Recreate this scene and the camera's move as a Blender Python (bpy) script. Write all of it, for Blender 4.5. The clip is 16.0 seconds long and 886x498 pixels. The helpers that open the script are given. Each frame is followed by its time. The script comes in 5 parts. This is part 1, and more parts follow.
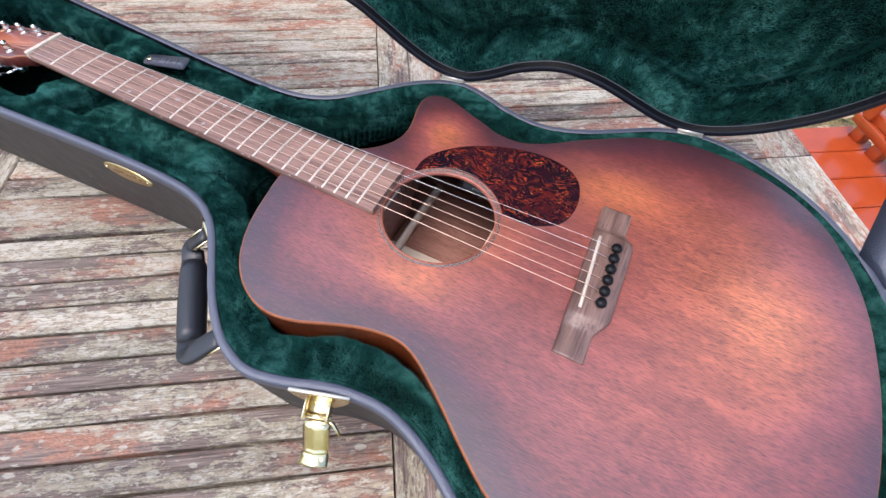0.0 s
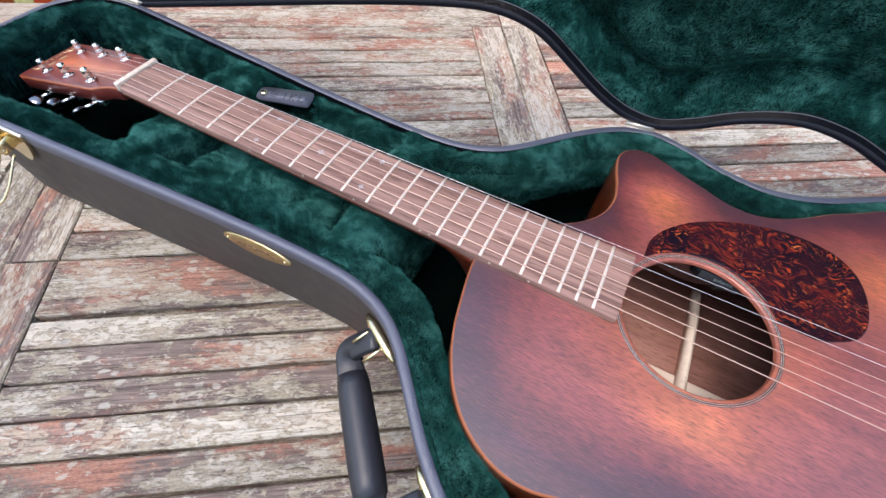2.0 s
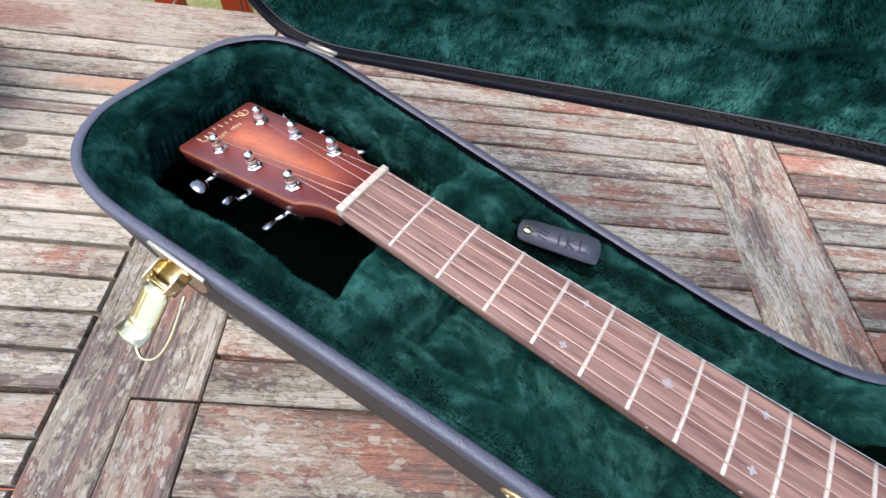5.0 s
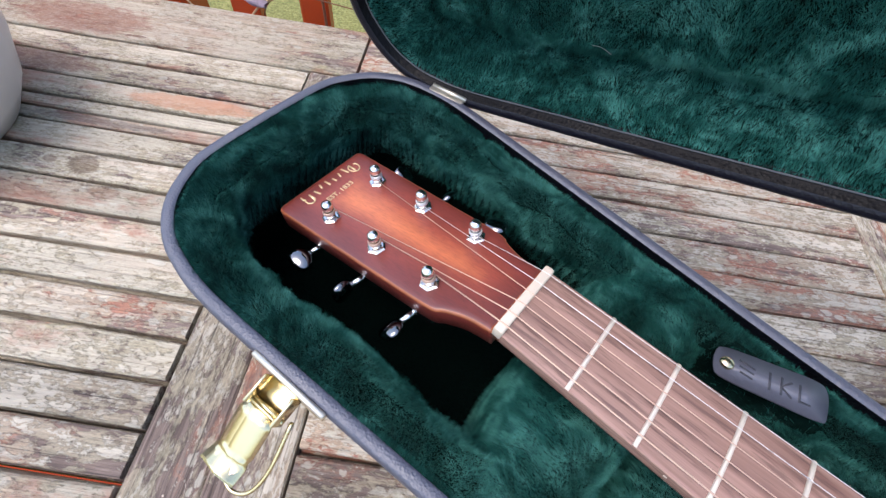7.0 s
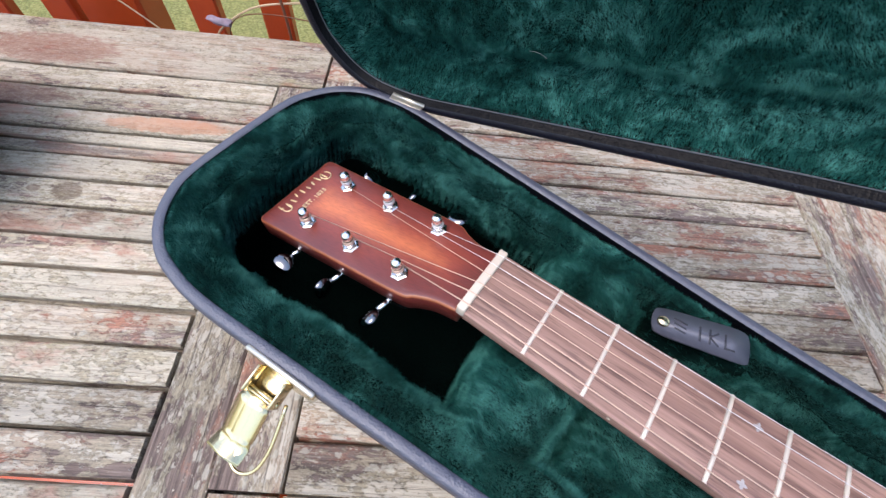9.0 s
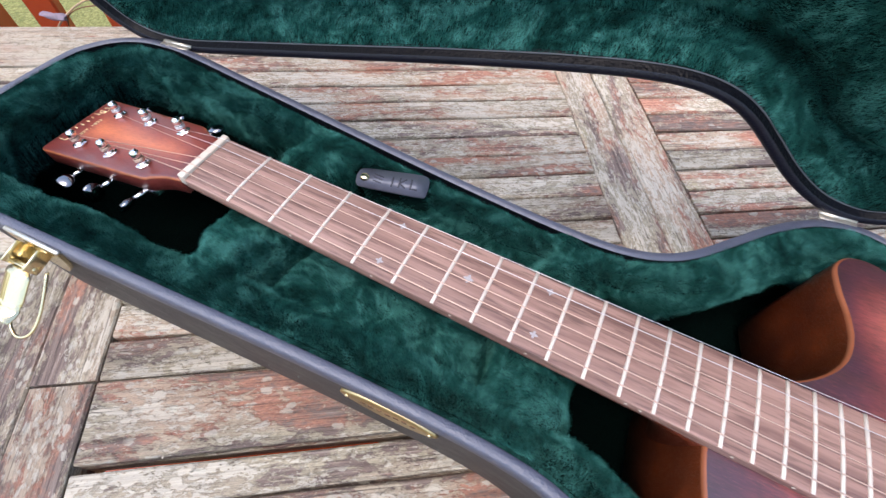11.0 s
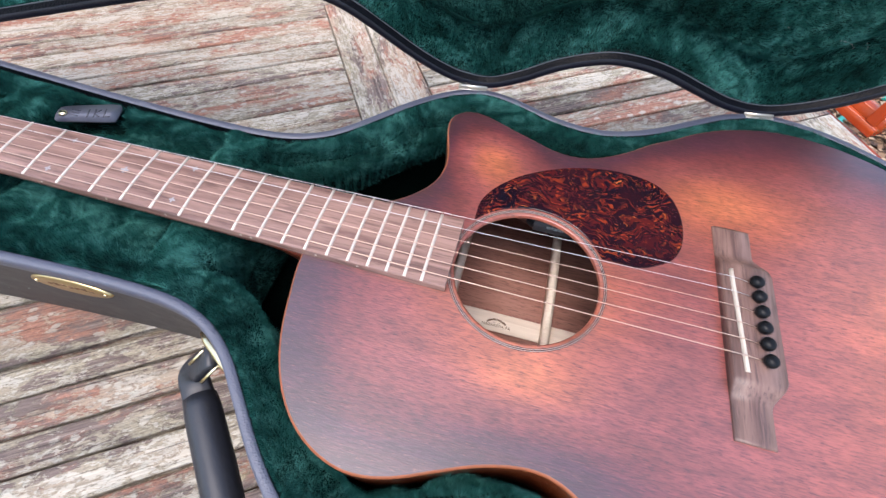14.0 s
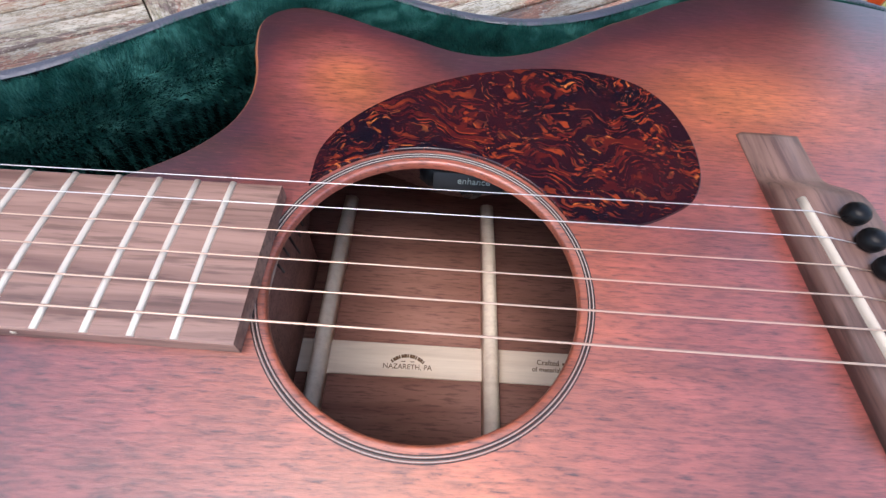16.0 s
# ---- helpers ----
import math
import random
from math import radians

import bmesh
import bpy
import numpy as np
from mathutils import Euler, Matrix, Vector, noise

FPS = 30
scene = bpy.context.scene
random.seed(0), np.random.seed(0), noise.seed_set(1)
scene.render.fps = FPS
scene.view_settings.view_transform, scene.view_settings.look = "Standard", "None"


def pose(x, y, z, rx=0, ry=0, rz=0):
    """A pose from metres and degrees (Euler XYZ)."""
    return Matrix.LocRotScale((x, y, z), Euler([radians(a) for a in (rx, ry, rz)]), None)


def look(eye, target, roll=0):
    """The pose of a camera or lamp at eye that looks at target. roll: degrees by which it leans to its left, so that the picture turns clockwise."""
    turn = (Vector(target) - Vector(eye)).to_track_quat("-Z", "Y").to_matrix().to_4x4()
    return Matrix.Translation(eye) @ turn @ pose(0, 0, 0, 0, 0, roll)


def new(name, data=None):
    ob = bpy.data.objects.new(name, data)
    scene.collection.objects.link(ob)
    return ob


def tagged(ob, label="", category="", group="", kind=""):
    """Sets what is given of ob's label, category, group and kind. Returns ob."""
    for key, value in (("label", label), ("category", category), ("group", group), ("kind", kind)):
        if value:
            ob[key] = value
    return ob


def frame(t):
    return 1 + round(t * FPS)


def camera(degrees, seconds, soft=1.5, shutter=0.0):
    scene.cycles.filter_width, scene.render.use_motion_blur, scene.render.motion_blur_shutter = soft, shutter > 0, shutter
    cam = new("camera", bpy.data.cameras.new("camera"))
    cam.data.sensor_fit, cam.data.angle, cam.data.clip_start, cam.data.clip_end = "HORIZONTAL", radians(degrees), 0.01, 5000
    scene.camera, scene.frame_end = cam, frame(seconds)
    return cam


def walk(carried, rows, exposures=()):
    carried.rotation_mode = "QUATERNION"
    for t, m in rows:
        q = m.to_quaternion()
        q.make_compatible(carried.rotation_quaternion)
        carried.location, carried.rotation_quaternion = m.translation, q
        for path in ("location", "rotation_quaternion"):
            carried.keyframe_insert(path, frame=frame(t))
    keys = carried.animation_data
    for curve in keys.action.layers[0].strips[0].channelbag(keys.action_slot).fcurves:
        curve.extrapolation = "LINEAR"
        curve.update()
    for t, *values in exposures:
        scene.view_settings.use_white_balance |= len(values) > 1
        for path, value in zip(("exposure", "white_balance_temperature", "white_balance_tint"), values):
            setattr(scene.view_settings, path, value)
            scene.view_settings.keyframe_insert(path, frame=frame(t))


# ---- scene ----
cam = camera(90.7, 16.0, soft=1.38, shutter=0.2)
PATH = [
    (0, (0.615, -0.222, 1.184), (0.172, 0.781, -0.489), 3.5),
    (0.5, (0.568, -0.227, 1.174), (0.091, 0.775, -0.489), 3.0),
    (1, (0.504, -0.21, 1.146), (0.034, 0.807, -0.51), 3.7),
    (1.5, (0.45, -0.21, 1.14), (0.0, 0.817, -0.516), 4.4),
    (2, (0.399, -0.197, 1.134), (-0.026, 0.835, -0.525), 5.7),
    (2.5, (0.356, -0.186, 1.126), (-0.052, 0.842, -0.54), 6.9),
    (3, (0.315, -0.181, 1.128), (-0.084, 0.837, -0.547), 8.2),
    (3.5, (0.259, -0.164, 1.119), (-0.135, 0.837, -0.566), 9.4),
    (4, (0.211, -0.147, 1.107), (-0.197, 0.832, -0.589), 9.5),
    (4.5, (0.163, -0.134, 1.106), (-0.267, 0.826, -0.595), 9.9),
    (5, (0.123, -0.128, 1.093), (-0.346, 0.825, -0.602), 10.3),
    (5.2, (0.107, -0.124, 1.089), (-0.376, 0.824, -0.604), 10.4),
    (7.3, (0.008, -0.099, 1.062), (-0.551, 0.784, -0.643), 9.7),
    (7.5, (0.007, -0.096, 1.061), (-0.551, 0.789, -0.644), 9.7),
    (8, (0.005, -0.098, 1.061), (-0.545, 0.792, -0.643), 9.6),
    (8.2, (0.005, -0.102, 1.066), (-0.545, 0.79, -0.637), 9.1),
    (10.3, (0.161, -0.121, 1.104), (-0.252, 0.856, -0.591), 7.0),
    (10.5, (0.186, -0.124, 1.105), (-0.25, 0.86, -0.581), 5.4),
    (11, (0.231, -0.13, 1.109), (-0.146, 0.889, -0.57), 7.2),
    (11.5, (0.287, -0.131, 1.117), (-0.065, 0.898, -0.562), 6.2),
    (12, (0.344, -0.127, 1.12), (0.022, 0.909, -0.56), 5.3),
    (12.5, (0.385, -0.134, 1.124), (0.092, 0.909, -0.557), 4.7),
    (13, (0.423, -0.144, 1.127), (0.17, 0.907, -0.555), 5.2),
    (13.5, (0.449, -0.156, 1.134), (0.209, 0.889, -0.554), 4.5),
    (14, (0.479, -0.159, 1.135), (0.289, 0.875, -0.566), 4.9),
    (14.5, (0.503, -0.142, 1.113), (0.376, 0.877, -0.603), 5.6),
    (15, (0.514, -0.12, 1.078), (0.465, 0.902, -0.64), 6.8),
    (15.5, (0.509, -0.09, 1.031), (0.531, 0.944, -0.681), 7.2),
    (16, (0.511, -0.069, 0.995), (0.577, 0.995, -0.697), 6.9),
]
STOPS = [(0, 1.34), (2.5, 1.36), (5, 1.32), (8, 1.28), (10.5, 1.36), (12.5, 1.48), (14, 1.46), (15, 1.38), (16, 1.28)]
walk(cam, [(t, look(eye, target, roll)) for t, eye, target, roll in PATH], STOPS)

# ---- light ----
world = bpy.data.worlds.new("sky")
scene.world = world
world.use_nodes = True
wn, wl = world.node_tree.nodes, world.node_tree.links
sky = wn.new("ShaderNodeTexSky")
sky.sky_type, sky.sun_disc = "NISHITA", False
sky.sun_elevation, sky.sun_rotation = radians(69.5), radians(206.6)
sky.air_density, sky.dust_density = 1.15, 2.4
haze = wn.new("ShaderNodeHueSaturation")
haze.inputs["Saturation"].default_value = 1.0
wl.new(sky.outputs[0], haze.inputs["Color"])
wl.new(haze.outputs[0], wn["Background"].inputs[0])
wn["Background"].inputs[1].default_value = 0.16
sun = new("sun", bpy.data.lights.new("sun", "SUN"))
sun.data.energy, sun.data.angle, sun.data.color = 0.75, radians(40), (1.0, 0.925, 0.975)
sun.matrix_world = look((-0.5, -1.0, 3.0), (0, 0, 0))


# ---- materials ----
class Nodes:
    """A node material under construction."""

    def __init__(self, name, rough=0.6, metal=0.0):
        self.m = bpy.data.materials.new(name)
        self.m.use_nodes = True
        self.t = self.m.node_tree
        self.p = self.t.nodes["Principled BSDF"]
        self.set("Roughness", rough)
        self.set("Metallic", metal)

    def set(self, key, value):
        if hasattr(value, "is_linked"):
            self.t.links.new(value, self.p.inputs[key])
        else:
            self.p.inputs[key].default_value = value
        return self

    def add(self, kind, out=0, **inputs):
        n = self.t.nodes.new(kind)
        for key, value in inputs.items():
            slot = n.inputs[int(key[1:])] if key[0] == "i" and key[1:].isdigit() else n.inputs[key.replace("_", " ")]
            if hasattr(value, "is_linked"):
                self.t.links.new(value, slot)
            else:
                slot.default_value = value
        return n.outputs[out]

    def coords(self, scale=(1, 1, 1), vary=0.0, turn=(0, 0, 0)):
        """Object coordinates in metres, stretched, shifted object by object."""
        tc = self.t.nodes.new("ShaderNodeTexCoord")
        v = tc.outputs["Object"]
        if vary:
            r = self.t.nodes.new("ShaderNodeObjectInfo").outputs["Random"]
            off = self.add("ShaderNodeVectorMath", i0=(vary, vary * 0.7, vary * 1.3))
            vm = off.node
            vm.operation = "SCALE"
            self.t.links.new(r, vm.inputs["Scale"])
            a = self.t.nodes.new("ShaderNodeVectorMath")
            self.t.links.new(v, a.inputs[0])
            self.t.links.new(off, a.inputs[1])
            v = a.outputs[0]
        mp = self.t.nodes.new("ShaderNodeMapping")
        mp.inputs["Scale"].default_value, mp.inputs["Rotation"].default_value = scale, turn
        self.t.links.new(v, mp.inputs[0])
        return mp.outputs[0]

    def noise(self, v, scale, detail=4, rough=0.55, distort=0.0):
        return self.add("ShaderNodeTexNoise", Vector=v, Scale=scale, Detail=detail, Roughness=rough, Distortion=distort)

    def ramp(self, value, stops, hard=False):
        n = self.t.nodes.new("ShaderNodeValToRGB")
        e = n.color_ramp.elements
        while len(e) < len(stops):
            e.new(0.5)
        for el, (pos, col) in zip(e, stops):
            el.position = pos
            el.color = (*col, 1) if hasattr(col, "__len__") else (col, col, col, 1)
        if hard:
            n.color_ramp.interpolation = "CONSTANT"
        self.t.links.new(value, n.inputs[0])
        return n.outputs[0]

    def mix(self, fac, a, b, mode="MIX"):
        n = self.t.nodes.new("ShaderNodeMix")
        n.data_type, n.blend_type = "RGBA", mode
        for slot, value in ((n.inputs[0], fac), (n.inputs[6], a), (n.inputs[7], b)):
            if hasattr(value, "is_linked"):
                self.t.links.new(value, slot)
            else:
                slot.default_value = value if not hasattr(value, "__len__") else (*value, 1)[:4]
        return n.outputs[2]

    def math(self, op, a, b=0.0):
        n = self.t.nodes.new("ShaderNodeMath")
        n.operation = op
        for slot, value in zip(n.inputs, (a, b)):
            if hasattr(value, "is_linked"):
                self.t.links.new(value, slot)
            else:
                slot.default_value = value
        return n.outputs[0]

    def bump(self, height, strength=0.3, distance=0.001):
        out = self.add("ShaderNodeBump", Height=height, Strength=strength, Distance=distance)
        self.set("Normal", out)
        return self


def weathered(name, shift=0.0, red=0.0, tone=1.0, stain=0.0, wear=1.0, marks=()):
    """Old table wood: bare brown grain, rests of orange paint, crisp flakes of grey-green paint and lichen crust."""
    n = Nodes(name, 0.85)

    def t(c):
        return (c[0] * tone * 1.045, c[1] * tone * 0.96, c[2] * tone * 0.90)
    grain = n.noise(n.coords((16, 420, 420), vary=9), 1.0, 5, 0.68)
    patch = n.noise(n.coords((8, 26, 26), vary=23), 1.0, 5, 0.62, 0.4)
    patch2 = n.noise(n.coords((6, 22, 22), vary=37), 1.0, 5, 0.62, 0.4)
    crust = n.noise(n.coords((62, 150, 150), vary=17), 1.0, 11, 0.72, 0.5)
    crust2 = n.noise(n.coords((80, 180, 180), vary=43), 1.0, 11, 0.72, 0.5)
    speck = n.noise(n.coords((260, 560, 560), vary=31), 1.0, 6, 0.68, 0.3)
    wood = n.ramp(grain, [(0.28, t((0.045, 0.034, 0.029))), (0.42, t((0.110, 0.084, 0.074))), (0.58, t((0.168, 0.136, 0.120))), (0.74, t((0.29, 0.25, 0.225)))])
    rm = n.math("ADD", n.math("MULTIPLY", patch2, 0.62), n.math("MULTIPLY", crust2, 0.38))
    redmask = n.ramp(rm, [(0.545 - red, 0.0), (0.62 - red, 1.0)])
    redcol = n.mix(n.ramp(speck, [(0.35, 0.0), (0.65, 1.0)]), t((0.225, 0.094, 0.064)), t((0.44, 0.215, 0.135)))
    c = n.mix(n.math("MULTIPLY", redmask, 0.70), wood, redcol)
    gm = n.math("ADD", n.math("MULTIPLY", patch, 0.54), n.math("MULTIPLY", crust, 0.46))
    grey = n.ramp(gm, [(0.488 - shift, 0.0), (0.515 - shift, 1.0)])
    greycol = n.mix(n.ramp(speck, [(0.32, 0.0), (0.62, 1.0)]), t((0.17, 0.158, 0.112)), t((0.40, 0.385, 0.285)))
    greycol = n.mix(n.ramp(patch2, [(0.42, 0.0), (0.60, 0.7)]), greycol, t((0.36, 0.315, 0.245)))
    c = n.mix(n.math("MULTIPLY", grey, 0.72 if wear == 1.0 else 0.82), c, greycol)
    pm = n.math("ADD", n.math("ADD", n.math("MULTIPLY", crust2, 0.5), n.math("MULTIPLY", speck, 0.22)), n.math("MULTIPLY", patch, 0.34))
    pale = n.ramp(pm, [(0.560 - shift * 0.7, 0.0), (0.574 - shift * 0.7, 1.0)])
    c = n.mix(n.math("MULTIPLY", pale, 0.85 * wear), c, t((0.41, 0.40, 0.345)))
    cell = n.add("ShaderNodeTexVoronoi", Vector=n.coords((52, 90, 90), vary=71), Scale=1.0)
    ragged = n.math("ADD", cell, n.math("MULTIPLY", n.math("SUBTRACT", crust, 0.5), 1.1))
    spots = n.math("MULTIPLY", n.ramp(ragged, [(0.20, 1.0), (0.24, 0.0)]), n.ramp(patch2, [(0.40, 0.0), (0.50, 1.0)]))
    c = n.mix(n.math("MULTIPLY", spots, 0.7), c, t((0.40, 0.405, 0.35)))
    dots = n.ramp(speck, [(0.30, 1.0), (0.39, 0.0)])
    c = n.mix(n.math("MULTIPLY", dots, 0.65 * wear), c, (0.045, 0.030, 0.026))
    crack = n.ramp(n.noise(n.coords((9, 560, 560), vary=61), 1.0, 3, 0.6), [(0.33, 1.0), (0.39, 0.0)])
    c = n.mix(n.math("MULTIPLY", crack, 0.65 * wear), c, (0.028, 0.018, 0.015))
    moss = n.ramp(n.noise(n.coords((7, 15, 15), vary=51), 1.0, 6, 0.65), [(0.64, 0.0), (0.73, 1.0)])
    c = n.mix(n.math("MULTIPLY", moss, 0.45), c, t((0.34, 0.33, 0.12)))
    c = n.mix(1.0, c, n.ramp(grain, [(0.30, 0.74), (0.5, 1.0), (0.70, 1.18)]), "MULTIPLY")
    if stain:
        s = n.math("ADD", n.math("MULTIPLY", n.noise(n.coords((6, 17, 17), vary=83), 1.0, 4, 0.55, 0.5), 0.78), n.math("MULTIPLY", crust2, 0.22))
        c = n.mix(n.math("MULTIPLY", n.ramp(s, [(0.56 - stain, 0.0), (0.62 - stain, 1.0)]), n.ramp(crust, [(0.40, 0.72), (0.62, 0.30)])), c, t((0.255, 0.120, 0.083)))
    for (x, y), (rx, ry), colour, much in marks:
        # one stain at its own place on the table, ragged along its edge
        at = n.t.nodes.new("ShaderNodeMapping")
        at.vector_type = "TEXTURE"
        at.inputs["Location"].default_value = pose(0, 0, 0, 0, 0, 32.8) @ Vector((x, y, 0.73))
        at.inputs["Rotation"].default_value = (0, 0, radians(32.8))
        at.inputs["Scale"].default_value = (rx, ry, 1)
        n.t.links.new(n.t.nodes.new("ShaderNodeNewGeometry").outputs["Position"], at.inputs["Vector"])
        far = n.t.nodes.new("ShaderNodeVectorMath")
        far.operation = "LENGTH"
        n.t.links.new(at.outputs["Vector"], far.inputs[0])
        edge = n.math("ADD", far.outputs["Value"], n.math("MULTIPLY", n.math("SUBTRACT", crust, 0.5), 1.5))
        c = n.mix(n.math("MULTIPLY", n.ramp(edge, [(0.82, 1.0), (1.05, 0.0)]), n.ramp(speck, [(0.35, much), (0.7, much * 0.6)])), c, colour)
    own = n.t.nodes.new("ShaderNodeObjectInfo").outputs["Random"]
    c = n.mix(1.0, c, n.ramp(own, [(0.0, 0.84), (0.5, 1.0), (1.0, 1.14)]), "MULTIPLY")
    n.set("Base Color", c)
    h = n.math("ADD", n.math("MULTIPLY", grain, 0.6), n.math("ADD", n.math("MULTIPLY", gm, 0.9), n.math("MULTIPLY", n.math("ADD", pale, grey), 0.22)))
    n.bump(h, 1.0, 0.0013)
    return n.m


def plush(name, dark=1.0, sheen=0.5):
    """Velvety pile: dark seen straight on, paler where it is seen along the tips."""
    n = Nodes(name, 0.95)
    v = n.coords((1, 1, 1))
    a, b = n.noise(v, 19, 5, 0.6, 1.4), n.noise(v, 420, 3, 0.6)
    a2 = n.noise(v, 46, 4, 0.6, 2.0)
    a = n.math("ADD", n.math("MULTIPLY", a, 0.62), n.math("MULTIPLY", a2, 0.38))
    # light and dark patches of nap shading are painted into this colour
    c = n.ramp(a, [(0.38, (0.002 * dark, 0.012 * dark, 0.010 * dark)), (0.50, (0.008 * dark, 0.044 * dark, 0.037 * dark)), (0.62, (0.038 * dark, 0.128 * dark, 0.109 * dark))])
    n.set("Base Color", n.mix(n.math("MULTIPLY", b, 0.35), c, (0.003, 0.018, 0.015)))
    n.set("Sheen Weight", sheen).set("Sheen Roughness", 0.4).set("Sheen Tint", (0.25, 0.70, 0.60, 1))
    n.set("Specular IOR Level", 0.03)
    n.bump(n.math("ADD", n.math("MULTIPLY", a, 0.6), n.math("MULTIPLY", b, 0.5)), 0.8, 0.003)
    return n.m


def vinyl(name, colour, rough, pebble=900, strength=0.35):
    n = Nodes(name, rough)
    v = n.coords()
    vor = n.add("ShaderNodeTexVoronoi", Vector=v, Scale=pebble)
    mott = n.noise(v, 60, 4, 0.6)
    n.set("Base Color", n.mix(n.math("MULTIPLY", mott, 0.5), colour, tuple(1.5 * k for k in colour)))
    n.set("Roughness", n.ramp(mott, [(0.3, rough - 0.06), (0.7, rough + 0.08)]))
    wrinkle = n.noise(n.coords((1, 1, 1)), 170, 4, 0.6, 0.5)
    n.bump(n.math("ADD", n.math("MULTIPLY", vor, 0.6), n.math("MULTIPLY", wrinkle, 1.1)), strength, 0.0008)
    return n.m


def plain(name, colour, rough=0.5, metal=0.0, vary=0.12, scale=80, bump=0.0):
    n = Nodes(name, rough, metal)
    a = n.noise(n.coords(vary=3), scale, 4, 0.6)
    n.set("Base Color", n.mix(a, tuple(k * (1 - vary) for k in colour), tuple(min(1, k * (1 + vary)) for k in colour)))
    n.set("Roughness", n.ramp(a, [(0.25, max(0.02, rough * 0.8)), (0.75, min(1, rough * 1.2))]))
    if bump:
        n.bump(a, bump, 0.0008)
    return n.m


def mahogany(name, ramp, rough=0.36, attribute=True, grain=(210, 1500, 1500), coat=0.0, spec=0.5, figure=1.0):
    """Open-pored mahogany; on the top the burst follows the distance to the edge."""
    n = Nodes(name, rough)
    pores = n.noise(n.coords(grain), 1.0, 5, 0.68)
    dash = n.noise(n.coords((150, 900, 900)), 1.0, 3, 0.62, 0.2)
    streak = n.noise(n.coords((7, 90, 90)), 1.0, 4, 0.55)
    fig = n.noise(n.coords((9, 16, 16)), 1.0, 4, 0.6, 0.6)
    ribbon = n.noise(n.coords((30, 55, 55)), 1.0, 3, 0.6, 0.5)
    if attribute:
        at = n.t.nodes.new("ShaderNodeAttribute")
        at.attribute_name = "edge"
        wobble = n.math("ADD", at.outputs["Fac"], n.math("MULTIPLY", n.math("SUBTRACT", fig, 0.5), 0.03))
        wobble = n.math("ADD", wobble, n.math("MULTIPLY", n.math("SUBTRACT", dash, 0.5), 0.014 * figure))
        c = n.ramp(n.math("MULTIPLY", wobble, 6.0), ramp)
    else:
        c = n.ramp(fig, ramp)
    c = n.mix(n.ramp(streak, [(0.42, 0.0), (0.70, 0.35 * figure)]), c, (0.12, 0.030, 0.016), "MIX")
    c = n.mix(figure, c, n.ramp(dash, [(0.38, 0.70), (0.5, 1.0), (0.62, 1.17)]), "MULTIPLY")
    c = n.mix(figure, c, n.ramp(ribbon, [(0.35, 0.80), (0.65, 1.18)]), "MULTIPLY")
    dark = n.math("MULTIPLY", n.ramp(pores, [(0.38, 1.0), (0.46, 0.0)]), n.ramp(dash, [(0.34, 1.0), (0.60, 0.25)]))
    c = n.mix(n.math("MULTIPLY", dark, 0.85 * figure), c, (0.040, 0.011, 0.012))
    light = n.ramp(pores, [(0.58, 0.0), (0.74, 1.0)])
    c = n.mix(n.math("MULTIPLY", light, 0.35 * figure), c, (0.50, 0.17, 0.10))
    n.set("Base Color", c)
    n.set("Roughness", n.ramp(pores, [(0.3, rough + 0.14), (0.6, rough)]))
    n.bump(n.math("ADD", pores, n.math("MULTIPLY", dash, 0.8)), 0.30 * figure, 0.0005)
    n.set("Specular IOR Level", spec)
    if coat:
        n.set("Coat Weight", coat).set("Coat Roughness", 0.28)
    return n.m


def rosewood(name, a, b, scale=(7, 120, 120), pore=(40, 500, 500), depth=0.5, rough=0.42):
    n = Nodes(name, rough)
    v = n.coords(scale)
    g = n.noise(v, 1.0, 4, 0.6, 0.7)
    p = n.noise(n.coords(pore), 1.0, 3, 0.6)
    c = n.mix(n.ramp(g, [(0.34, 0.0), (0.62, 1.0)]), a, b)
    n.set("Base Color", n.mix(n.math("MULTIPLY", n.ramp(p, [(0.36, 1.0), (0.48, 0.0)]), depth), c, tuple(k * 0.35 for k in a)))
    n.bump(p, 0.2, 0.0004)
    return n.m


